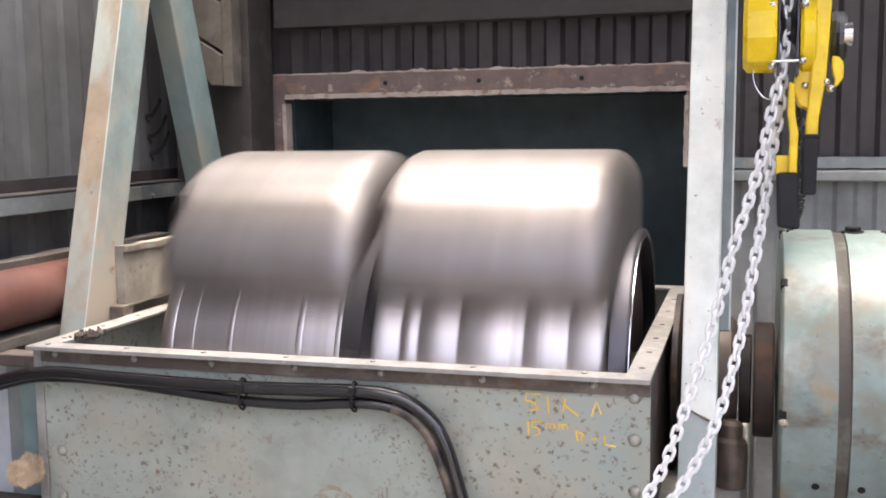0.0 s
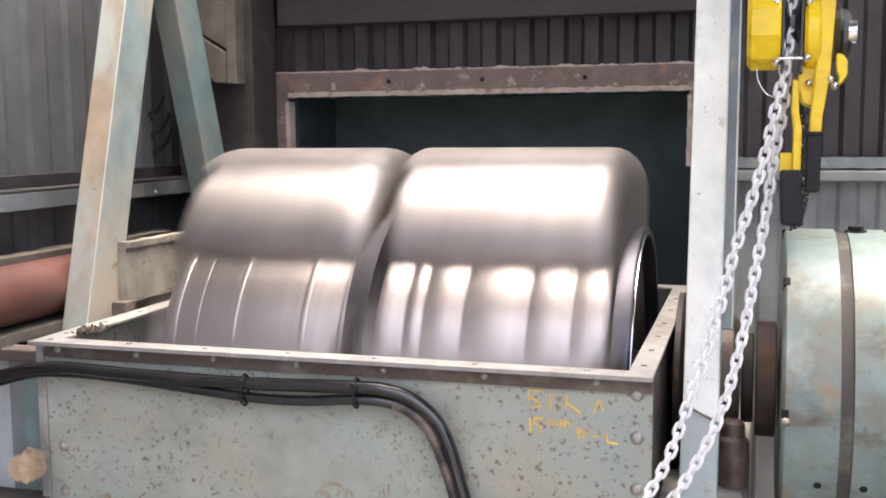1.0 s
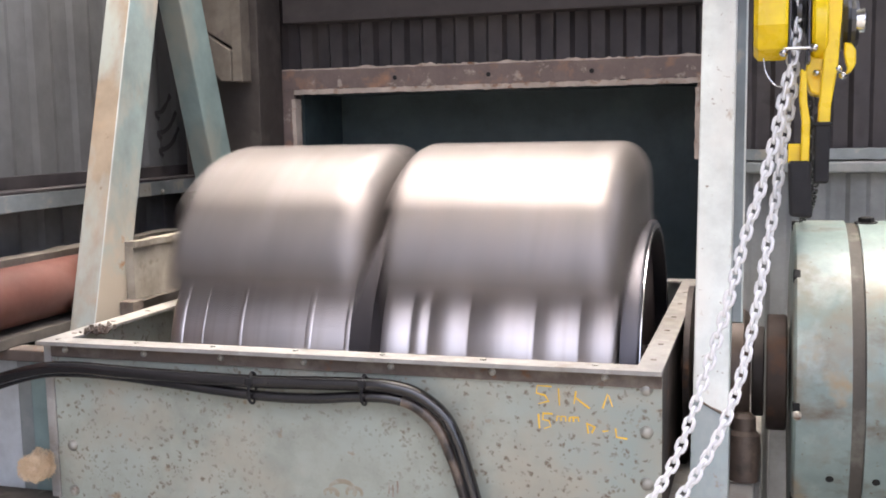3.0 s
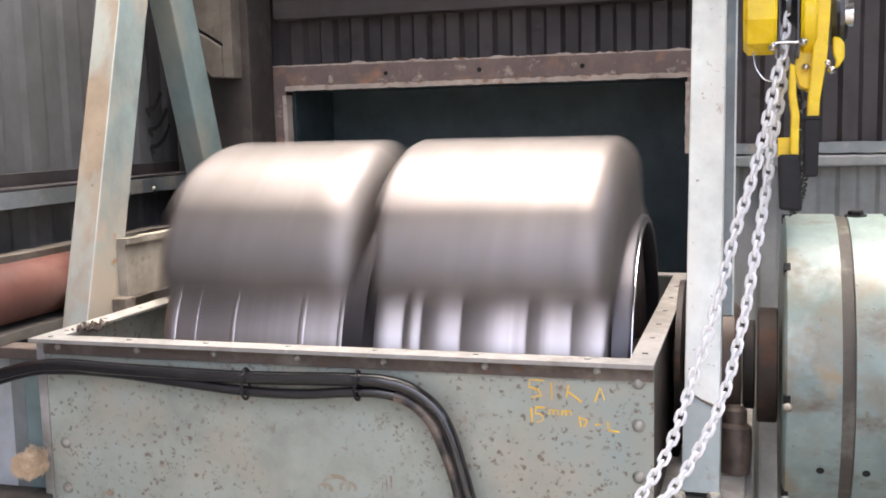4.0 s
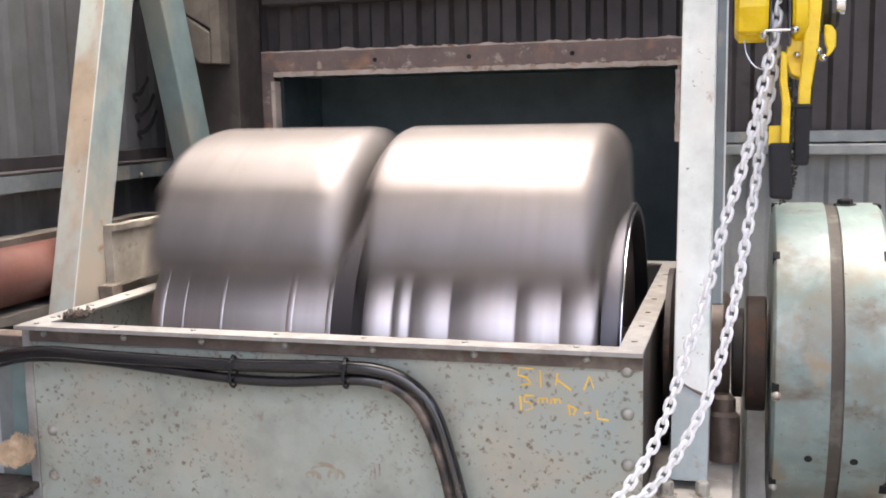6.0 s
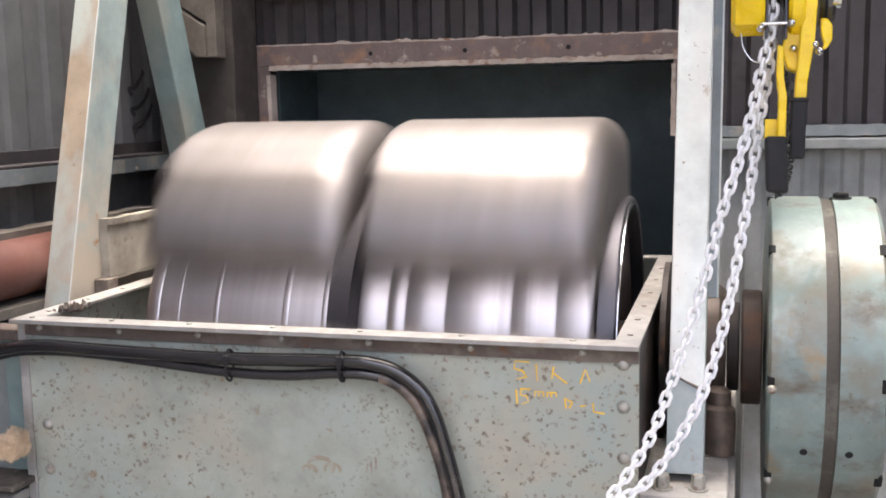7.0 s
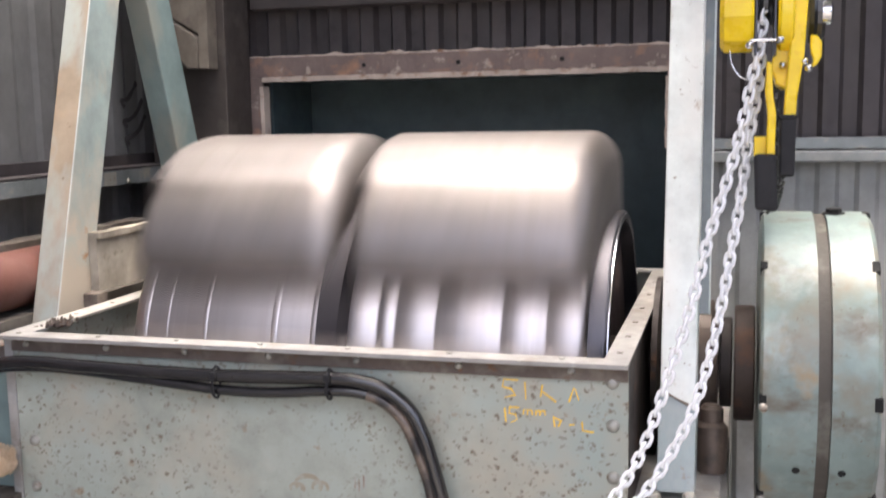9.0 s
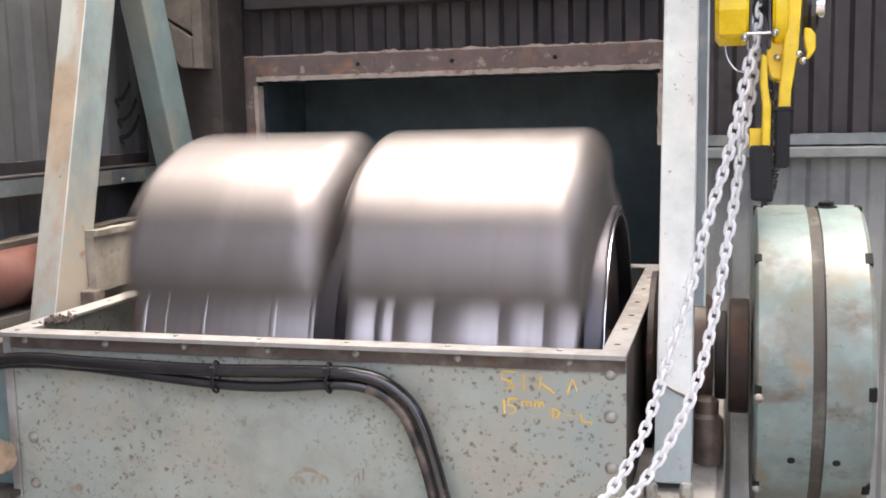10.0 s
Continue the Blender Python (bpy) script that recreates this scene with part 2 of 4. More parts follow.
def add_chip(bm, sx, sy, sz, m):
    v = [bm.verts.new(m @ Vector((x * sx, y * sy, z * sz))) for x in (-1, 1) for y in (-1, 1) for z in (-1, 1)]
    for q in ((0, 1, 3, 2), (4, 6, 7, 5), (0, 4, 5, 1), (2, 3, 7, 6), (0, 2, 6, 4), (1, 5, 7, 3)):
        bm.faces.new([v[i] for i in q])


def box(lo, hi, bevel=0.0, m=None):
    return add_box(bmesh.new(), lo, hi, bevel, m)


def lathe(profile, seg=64, axis="X", closed=False):
    """profile: (along, radius) pairs, turned round the axis."""
    bm = bmesh.new()
    rings = []
    for a, r in profile:
        ring = []
        for i in range(seg):
            t = 2 * math.pi * i / seg
            c, s = r * math.cos(t), r * math.sin(t)
            co = (a, c, s) if axis == "X" else ((c, s, a) if axis == "Z" else (c, a, s))
            ring.append(bm.verts.new(co))
        rings.append(ring)
    for a, b in zip(rings, rings[1:]):
        for i in range(seg):
            j = (i + 1) % seg
            bm.faces.new((a[i], a[j], b[j], b[i]))
    if not closed:
        for ring in (rings[0], rings[-1]):
            bm.faces.new(ring)
    else:
        a, b = rings[-1], rings[0]
        for i in range(seg):
            j = (i + 1) % seg
            bm.faces.new((a[i], a[j], b[j], b[i]))
    bmesh.ops.recalc_face_normals(bm, faces=bm.faces)
    return bm


def moved(bm, m):
    bmesh.ops.transform(bm, matrix=m, verts=bm.verts)
    return bm


def spline(points, steps=8):
    """Catmull-Rom through the points."""
    pts = [Vector(p) for p in points]
    pts = [2 * pts[0] - pts[1], *pts, 2 * pts[-1] - pts[-2]]
    out = []
    for i in range(1, len(pts) - 2):
        a, b, c, d = pts[i - 1:i + 3]
        for k in range(steps):
            t = k / steps
            out.append(0.5 * ((2 * b) + (c - a) * t + (2 * a - 5 * b + 4 * c - d) * t * t + (3 * b - a - 3 * c + d) * t ** 3))
    out.append(pts[-2])
    return out


def tube(points, r, seg=12, bm=None, wobble=0.0):
    bm = bm or bmesh.new()
    pts = [Vector(p) for p in points]
    rings = []
    up = Vector((0, 1, 0.01))
    for i, p in enumerate(pts):
        d = (pts[min(i + 1, len(pts) - 1)] - pts[max(i - 1, 0)]).normalized()
        u = d.cross(up).normalized()
        v = d.cross(u)
        rr = r * (1 + wobble * noise.noise(p * 40))
        rings.append([bm.verts.new(p + rr * (math.cos(2 * math.pi * k / seg) * u + math.sin(2 * math.pi * k / seg) * v)) for k in range(seg)])
    for a, b in zip(rings, rings[1:]):
        for i in range(seg):
            j = (i + 1) % seg
            bm.faces.new((a[i], a[j], b[j], b[i]))
    bm.faces.new(rings[0])
    bm.faces.new(rings[-1])
    bmesh.ops.recalc_face_normals(bm, faces=bm.faces)
    return bm


def hex_bolt(r=0.012, h=0.009, washer=True, axis="Z"):
    bm = lathe([(0, r), (h * 0.85, r), (h, r * 0.85)], 6, "Z")
    if washer:
        w = lathe([(-0.003, r * 1.45), (0.0005, r * 1.45)], 16, "Z")
        me = bpy.data.meshes.new("tmp")
        w.to_mesh(me)
        w.free()
        bm.from_mesh(me)
        bpy.data.meshes.remove(me)
    return bm


def dome_bolt(r=0.014, h=0.011):
    return lathe([(-0.002, r * 1.02), (0.001, r), (h * 0.55, r * 0.86), (h * 0.85, r * 0.55), (h, r * 0.2)], 18, "Z")


def sheet(length, height, pitch=0.115, depth=0.022, holes=()):
    """Trapezoid cladding standing in the x-z plane; holes: (x0, x1, z0, z1)."""
    xs = []
    n = int(length / pitch) + 1
    for i in range(n):
        x = i * pitch
        for f, d in ((0.0, 0), (0.38, 0), (0.50, 1), (0.88, 1)):
            xs.append((x + f * pitch, d * depth))
    xs = [(x, d) for x, d in xs if x <= length]
    bm = bmesh.new()
    zs = sorted({0.0, height, *[h[2] for h in holes], *[h[3] for h in holes]})
    grid = [[bm.verts.new((x, d, z)) for z in zs] for x, d in xs]
    for i in range(len(xs) - 1):
        xm = (xs[i][0] + xs[i + 1][0]) / 2
        for k in range(len(zs) - 1):
            zm = (zs[k] + zs[k + 1]) / 2
            if any(h[0] < xm < h[1] and h[2] < zm < h[3] for h in holes):
                continue
            bm.faces.new((grid[i][k], grid[i + 1][k], grid[i + 1][k + 1], grid[i][k + 1]))
    return bm


def thick(ob, t):
    md = ob.modifiers.new("thickness", "SOLIDIFY")
    md.thickness = t
    md.offset = 0
    return ob


# ---- the shed ----
WALL_Y, LEFT_X, RIGHT_X = 3.41, -2.05, 2.6
part_ = part("ground", box((-60, -60, -0.2), (60, 60, 0.0)), concrete, level=True)
tagged(part_, "dusty grey concrete yard", "ground", kind="structure")
OPEN = (-1.597, -0.214, 0.836, 1.838)
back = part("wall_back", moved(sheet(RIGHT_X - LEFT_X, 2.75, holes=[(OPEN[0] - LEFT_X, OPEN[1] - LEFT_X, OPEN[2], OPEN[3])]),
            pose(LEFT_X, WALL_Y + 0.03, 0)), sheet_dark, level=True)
thick(tagged(back, "grimy corrugated metal cladding, colour lowered for roof shade", "wall", kind="structure"), 0.003)
left = part("wall_left", moved(sheet(5.9, 4.6, 0.19, 0.007), pose(LEFT_X, -2.35, 0, 0, 0, 90)), sheet_grey, level=True)
thick(tagged(left, "pale grey corrugated metal cladding", "wall", kind="structure"), 0.003)
right = part("wall_right", moved(sheet(3.6, 2.75), pose(RIGHT_X, -0.2, 0, 0, 0, 90)), sheet_dark, level=True)
thick(tagged(right, "dark corrugated metal cladding", "wall", kind="structure"), 0.003)
# out of view, added to keep overhead light off the rear wall
roof = part("roof", moved(sheet(RIGHT_X - LEFT_X, 0.62), pose(LEFT_X, 3.62, 2.76, 90, 0, 0)), sheet_grey, level=True)
thick(tagged(roof, "unseen corrugated metal roof strip added to shade the rear wall", "roof", kind="structure"), 0.003)
# unseen sheet, added to darken the high sky that the rotor reflects
front_blocker = part("front_blocker", moved(sheet(RIGHT_X - LEFT_X, 1.6), pose(LEFT_X, 2.1, 3.3, 90, 0, 0)), sheet_grey, level=True)
thick(tagged(front_blocker, "unseen corrugated metal sheet added to block sky light above the front", "roof", kind="structure"), 0.003)
# hood behind the wall opening
hood = thing("extraction_hood", "dark green sheet metal hood behind the wall opening", "hood", pose(0, WALL_Y + 0.06, 0), level=True)
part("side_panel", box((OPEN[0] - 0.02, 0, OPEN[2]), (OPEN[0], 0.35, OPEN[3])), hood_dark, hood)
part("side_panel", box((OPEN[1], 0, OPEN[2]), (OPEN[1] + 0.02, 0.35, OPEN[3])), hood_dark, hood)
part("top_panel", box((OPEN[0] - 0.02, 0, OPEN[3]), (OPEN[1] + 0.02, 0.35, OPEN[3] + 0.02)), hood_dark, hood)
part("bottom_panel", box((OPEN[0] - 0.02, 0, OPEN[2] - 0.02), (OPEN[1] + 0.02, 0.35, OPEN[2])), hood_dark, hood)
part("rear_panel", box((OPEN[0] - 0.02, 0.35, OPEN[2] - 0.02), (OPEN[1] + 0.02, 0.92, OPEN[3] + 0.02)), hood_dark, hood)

# angle-iron frame round the opening
FZ = 1.916
oframe = thing("opening_frame", "rusty angle iron frame round the dark wall opening", "frame", pose(0, WALL_Y - 0.01, 0), level=True)
fr_lo, fr_hi = -1.665, -0.135


def rough_up(bm, amount, scale):
    for v in bm.verts:
        v.co += Vector(noise.noise_vector(v.co * scale)) * amount
    return bm


def strip(x0, x1, z0, z1, y0, y1, n):
    """A bar of many short lengths along x, to be roughened."""
    bm = bmesh.new()
    rings = []
    for i in range(n + 1):
        x = x0 + (x1 - x0) * i / n
        rings.append([bm.verts.new((x, y, z)) for y, z in ((y0, z0), (y1, z0), (y1, z1), (y0, z1))])
    for a, b in zip(rings, rings[1:]):
        for i in range(4):
            j = (i + 1) % 4
            bm.faces.new((a[i], b[i], b[j], a[j]))
    bm.faces.new(rings[0])
    bm.faces.new(rings[-1])
    bmesh.ops.recalc_face_normals(bm, faces=bm.faces)
    return bm


part("top_bar", rough_up(strip(fr_lo, fr_hi, OPEN[3] + 0.012, FZ, -0.012, 0.0, 90), 0.0025, 30), frame_rust, oframe)
part("lower_lip", rough_up(strip(fr_lo + 0.07, fr_hi - 0.05, OPEN[3] - 0.005, OPEN[3] + 0.0115, -0.016, 0.03, 150), 0.0038, 46), sealant, oframe, "crumbling pale sealant lip")
part("side_bar", rough_up(box((fr_lo, -0.0115, 0.94), (OPEN[0], 0.0, OPEN[3] + 0.010), 0.002), 0.001, 30), frame_rust, oframe)
part("side_lip", rough_up(moved(strip(0.94, OPEN[3] - 0.02, -0.006, 0.008, -0.018, 0.03, 60), pose(OPEN[0], 0, 0, 0, -90, 0)), 0.003, 40), sealant, oframe)
part("side_bar", box((OPEN[1], -0.0115, 1.595), (OPEN[1] + 0.035, 0.0, OPEN[3] + 0.010), 0.002), frame_rust, oframe)
part("side_lip", rough_up(moved(strip(1.595, OPEN[3] - 0.02, -0.008, 0.006, -0.018, 0.01, 40), pose(OPEN[1], 0, 0, 0, -90, 0)), 0.003, 40), sealant, oframe)
bm = strip(fr_lo + 0.02, fr_hi, FZ, FZ + 0.005, -0.010, 0.012, 140)
for v in bm.verts:
    if v.co.z > FZ + 0.004:
        v.co.z += 0.012 * max(0, noise.noise(Vector((v.co.x * 14, 0, 0)))) + 0.006 * noise.noise(Vector((v.co.x * 60, 3, 0)))
part("sealant_bead", bm, sealant, oframe, "lumpy pale sealant along the top edge")
for x in (-1.22, -0.89, -0.546):
    part("bolt_hole", moved(lathe([(-0.0145, 0.007), (-0.012, 0.008)], 12, "Y"), pose(x, 0, FZ - 0.035)), black_hole, oframe)

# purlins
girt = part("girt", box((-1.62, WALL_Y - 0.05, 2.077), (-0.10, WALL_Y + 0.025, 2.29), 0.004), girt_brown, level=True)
tagged(girt, "dark brown steel girt across the rear cladding", "girt", kind="structure")
purl = part("purlin", rough_up(strip(-0.10, RIGHT_X, 1.590, 1.622, WALL_Y - 0.06, WALL_Y + 0.02, 160), 0.003, 24), purlin_paint, level=True)
tagged(purl, "dusty horizontal steel purlin on the rear cladding", "purlin")
ledge = part("rail_ledge", box((-0.10, WALL_Y - 0.07, 1.549), (RIGHT_X, WALL_Y + 0.02, 1.584), 0.006), pale_post, level=True)
tagged(ledge, "pale painted rail below the rear purlin", "rail")
purl2 = thing("purlin", "blue-grey steel angle purlin on the side cladding", "purlin", pose(LEFT_X, 0, 0), level=True)
part("upper_flange", box((0.0, 0.3, 1.549), (0.11, WALL_Y - 0.05, 1.557), 0.002), sheet_dark, purl2, "grimy upper flange")
part("upright_leg", box((0.0225, 0.3, 1.5575), (0.034, WALL_Y - 0.05, 1.594), 0.002), sheet_dark, purl2)
part("web", box((0.098, 0.3, 1.501), (0.11, WALL_Y - 0.05, 1.5485), 0.002), purlin_paint, purl2)
part("scraped_patch", rough_up(box((0.1085, 2.925, 1.503), (0.1115, 2.995, 1.546), 0.001), 0.003, 60), bolt_steel, purl2, "scraped bare patch")
for y in (2.7, 3.06):
    part("bolt", moved(dome_bolt(0.009, 0.007), pose(0.11, y, 1.512, 0, 90, 0)), bolt_steel, purl2)

# lower cladding darker board and grey panel beside the machine
low = part("wall_panel", moved(sheet(RIGHT_X + 0.1, 1.545, 0.115, 0.012), pose(-0.10, WALL_Y + 0.0, 0)), panel_grey, level=True)
thick(tagged(low, "grey corrugated lower cladding", "wall", kind="structure"), 0.003)


def prism(pts, y0, y1):
    """An outline in x-z, given thickness along y, with rubbed edges."""
    bm = bmesh.new()
    a, b = [[bm.verts.new((x, y, z)) for x, z in pts] for y in (y0, y1)]
    bm.faces.new(a)
    bm.faces.new(b)
    for i in range(len(pts)):
        j = (i + 1) % len(pts)
        bm.faces.new((a[i], a[j], b[j], b[i]))
    bmesh.ops.recalc_face_normals(bm, faces=bm.faces)
    bmesh.ops.bevel(bm, geom=list(bm.edges), offset=0.003, segments=2, affect="EDGES", profile=0.5)
    return bm


# corner post with its knee braces
post = thing("corner_post", "brown dusty steel corner post with two knee braces", "post", pose(0, 0, 0), level=True)
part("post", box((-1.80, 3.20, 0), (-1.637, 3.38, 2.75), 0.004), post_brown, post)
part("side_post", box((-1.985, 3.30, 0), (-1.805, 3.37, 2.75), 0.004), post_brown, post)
part("flange", box((-1.700, 3.135, 1.872), (-1.664, 3.1995, 2.75), 0.003), dusty_dark, post, "pale dusty flange")
part("knee_brace", prism([(-1.95, 2.30), (-1.7005, 2.14), (-1.7005, 1.985), (-1.95, 2.135)], 3.14, 3.17), dusty_dark, post, "dusty upper brace")
part("knee_brace", prism([(-1.95, 2.130), (-1.7005, 1.974), (-1.7005, 1.874), (-1.738, 1.874), (-1.832, 1.984), (-1.95, 2.064)], 3.125, 3.16), dusty_dark, post, "dusty lower brace")

# sprayed strokes on the side cladding
mark = thing("sprayed_mark", "black sprayed curved strokes on pale cladding", "marking", pose(LEFT_X + 0.006, 0, 0), level=True)
for y, z, k in ((3.214, 1.795, 0.8), (3.224, 1.725, 1.0), (3.231, 1.665, 1.05)):
    pts = spline([(0.0, y + 0.012, z - 0.040), (0.0, y - 0.008, z - 0.018), (0.0, y + 0.03, z - 0.012), (0.0, y + 0.075 * k, z + 0.012), (0.0, y + 0.115 * k, z + 0.058 * k)], 6)
    bm = moved(tube([(p.x, p.y, p.z) for p in pts], 0.0085, 8, None, 0.5), Matrix.Diagonal((0.1, 1, 1, 1)))
    part("stroke", bm, spray_black, mark)

# orange-red pipe and dusty duct along the side
pipe = part("duct_pipe", moved(lathe([(0.6, 0.0765), (2.62, 0.0765)], 40, "Y"), pose(-1.85, 0, 1.297)), pipe_red, None, "", True, True)
tagged(pipe, "terracotta red painted pipe along the side wall", "pipe")
top_ledge = part("dusty_ledge", rough_up(moved(strip(0.6, 3.1, 1.362, 1.384, 0.0, 0.07, 120), pose(-1.90, 0, 0, 0, 0, 90)), 0.004, 16), dusty_dark, level=True)
tagged(top_ledge, "dusty steel ledge behind the red pipe", "ledge")
trough = thing("dusty_trough", "sawdust-covered steel trough beside the drum", "trough", level=True)
part("side", rough_up(moved(strip(2.475, 3.15, 1.25, 1.396, 0.0, 0.026, 60), pose(-1.673, 0, 0, 0, 0, 90)), 0.004, 14), dusty_steel, trough)
part("lip", rough_up(moved(strip(2.475, 3.15, 1.394, 1.410, 0.0, 0.034, 60), pose(-1.665, 0, 0, 0, 0, 90)), 0.003, 20), dusty_steel, trough)
part("bracket", box((-1.699, 2.435, 1.195), (-1.655, 2.485, 1.249), 0.003), brown_steel, trough)
shelf = part("support_beam", rough_up(moved(strip(2.02, 2.9, 1.188, 1.212, 0.0, 0.20, 60), pose(-1.775, 0, 0, 0, 0, 90)), 0.003, 14), dusty_dark, level=True)
tagged(shelf, "dusty flat steel beam under the pipe", "beam")


# ---- hopper casing, level on its plinth ----
TILT = 4.5
hop = thing("drum_casing", "sage green steel drum casing with a bolted rim, chipped paint", "casing", pose(-0.194, 2.062, 1.383, TILT, 0, 0))
front_plate = part("front_plate", box((-1.442, 0.034, -0.98), (-0.002, 0.042, -0.008), 0.002), hopper_green, hop)
part("side_plate", box((-1.442, 0.0425, -0.98), (-1.434, 1.27, -0.008), 0.001), hopper_green, hop)
# near-black in place of green: the shaded gap beside the casing, put into colour
part("side_plate", box((-0.016, 0.0425, -0.98), (-0.008, 1.27, -0.008), 0.001), coupling_dark, hop, "side plate coloured near-black for the shaded gap")
part("corner_angle", box((-1.466, 0.030, -0.95), (-1.4425, 0.052, -0.012), 0.002), rail_paint, hop, "pale corner angle")
part("rear_plate", box((-1.4335, 1.262, -0.98), (-0.0105, 1.27, -0.008), 0.001), hopper_green, hop)


front_rim = part("rim_flange", strip(-1.460, 0.0, -0.009, 0.0, -0.004, 0.05, 60), rail_paint, hop, "scuffed pale rim angle")
part("rim_flange", box((-1.460, 0.0505, -0.0075), (-1.40, 1.28, 0.0), 0.001), rail_paint, hop)
part("rim_flange", box((-0.052, 0.0505, -0.0075), (0.0, 1.28, 0.0), 0.001), rail_paint, hop)
part("rim_flange", box((-1.3995, 1.23, -0.0075), (-0.0525, 1.28, 0.0), 0.001), rail_paint, hop)
# dark brown lip paints in the shadow that the rim casts below itself
rim_lip = part("rim_lip", box((-1.442, 0.026, -0.042), (-0.002, 0.0335, -0.008), 0.001), brown_steel, hop, "lip coloured dark for the shade under the rim")
for x in (-1.40, -1.185, -0.985, -0.78, -0.575, -0.35, -0.115):
    part("rim_bolt", moved(dome_bolt(0.008, 0.007), pose(x, 0.026, -0.024, 90, 0, 0)), bolt_steel, rim_lip)
    part("flange_bolt", moved(hex_bolt(0.007, 0.003, False), pose(x - 0.02, 0.028, 0.0)), bolt_steel, front_rim)
for y in (0.10, 0.26, 0.42, 0.60, 0.80, 1.0):
    part("flange_slot", box((-0.032, y - 0.003, 0.0004), (-0.020, y + 0.003, 0.0016)), brown_steel, hop)
    part("flange_slot", box((-1.433, y - 0.003, 0.0004), (-1.421, y + 0.003, 0.0016)), brown_steel, hop)
for x, z in ((-1.384, -0.075), (-1.384, -0.255), (-1.387, -0.367), (-1.389, -0.50), (-0.031, -0.022 - 0.02), (-0.030, -0.130), (-0.029, -0.237), (-0.029, -0.36)):
    part("dome_bolt", moved(dome_bolt(0.0135, 0.011), pose(1.01 * x - 0.002, 0.034, 1.01 * z - 0.003, 90, 0, 0)), bolt_steel, front_plate, "", True)
# chalk strokes
strokes = [
    [(-0.222, -0.047), (-0.252, -0.046), (-0.254, -0.062), (-0.236, -0.066), (-0.228, -0.078), (-0.250, -0.084)],
    [(-0.208, -0.050), (-0.206, -0.086)],
    [(-0.172, -0.054), (-0.176, -0.080)],
    [(-0.172, -0.068), (-0.144, -0.088)],
    [(-0.118, -0.086), (-0.108, -0.056)],
    [(-0.106, -0.058), (-0.098, -0.082)],
    [(-0.250, -0.106), (-0.248, -0.136)],
    [(-0.220, -0.104), (-0.240, -0.104), (-0.241, -0.117), (-0.228, -0.119), (-0.224, -0.130), (-0.238, -0.136)],
    [(-0.212, -0.118), (-0.211, -0.108), (-0.203, -0.108), (-0.203, -0.118)],
    [(-0.202, -0.108), (-0.194, -0.108), (-0.193, -0.118)],
    [(-0.186, -0.118), (-0.185, -0.109), (-0.178, -0.108), (-0.177, -0.118)],
    [(-0.176, -0.109), (-0.168, -0.108), (-0.166, -0.117)],
    [(-0.150, -0.118), (-0.147, -0.140)],
    [(-0.149, -0.120), (-0.134, -0.126), (-0.140, -0.139)],
    [(-0.118, -0.134), (-0.106, -0.132)],
    [(-0.092, -0.126), (-0.090, -0.144), (-0.068, -0.146)],
]
for st in strokes:
    part("chalk_stroke", moved(tube([(1.01 * x - 0.002, 0, 1.01 * z - 0.003) for x, z in st], 0.0019, 6, None, 0.9), Matrix.Translation((0, 0.0335, 0)) @ Matrix.Diagonal((1, 0.5, 1, 1))), chalk, front_plate)
# rust bloom and pale drips low on the plate
for k, (x, z, r) in enumerate(((-0.700, -0.312, 0.020), (-0.672, -0.316, 0.012), (-0.728, -0.322, 0.010))):
    ring = [(x + 1.5 * r * math.cos(a), 0, z + r * math.sin(a)) for a in [radians(-30 + 240 * i / 20) for i in range(21)]]
    part("rust_stain", moved(tube(ring, 0.0045, 8, None, 0.9), Matrix.Translation((0, 0.0342, 0)) @ Matrix.Diagonal((1, 0.12, 1, 1))), stain_rust, front_plate, "brown rust bloom")
for x, z in ((-0.590, -0.283), (-0.581, -0.290), (-0.570, -0.281)):
    part("pale_drip", moved(tube([(x, 0, z), (x + 0.001, 0, z - 0.012), (x, 0, z - 0.028)], 0.0022, 6, None, 0.8), Matrix.Translation((0, 0.0342, 0)) @ Matrix.Diagonal((1, 0.15, 1, 1))), sealant, front_plate, "pale paint drip")
base = part("machine_base", box((-1.62, 2.08, 0), (-0.20, 3.28, 0.2415)), hopper_green, level=True)
tagged(base, "green steel machine plinth", "base")

# ---- rotor ----
AXIS_Y, AXIS_Z = 2.718, 1.296
R_CORE, R_LOBE = 0.384, 0.582
rotor = thing("rotor", "spinning polished steel drum rotor with raised lobes", "rotor", pose(0, AXIS_Y, AXIS_Z))


def bands(x0, x1, r, cuts, wide):
    prof = [(x0, r * 0.6), (x0, r - 0.03), (x0 + 0.006, r - 0.010), (x0 + 0.016, r - 0.002), (x0 + 0.028, r)]
    for f in cuts:
        c = x0 + (x1 - x0) * f
        prof += [(c - wide, r), (c - wide * 0.5, r - 0.003), (c + wide * 0.5, r - 0.003), (c + wide, r)]
    prof += [(x1 - 0.028, r), (x1 - 0.016, r - 0.002), (x1 - 0.006, r - 0.010), (x1, r - 0.03), (x1, r * 0.6)]
    return prof


HALVES = ((-1.475, -0.945), (-0.912, -0.315))
for (x0, x1), cuts, wide in zip(HALVES, ((), (0.16, 0.235, 0.40, 0.665, 0.84)), (0.012, 0.010)):
    drum = part("core_drum", lathe(bands(x0, x1, R_CORE, cuts, wide), 96), core_steel, rotor, "", True)
    first_drum = drum if x0 < -1.0 else first_drum
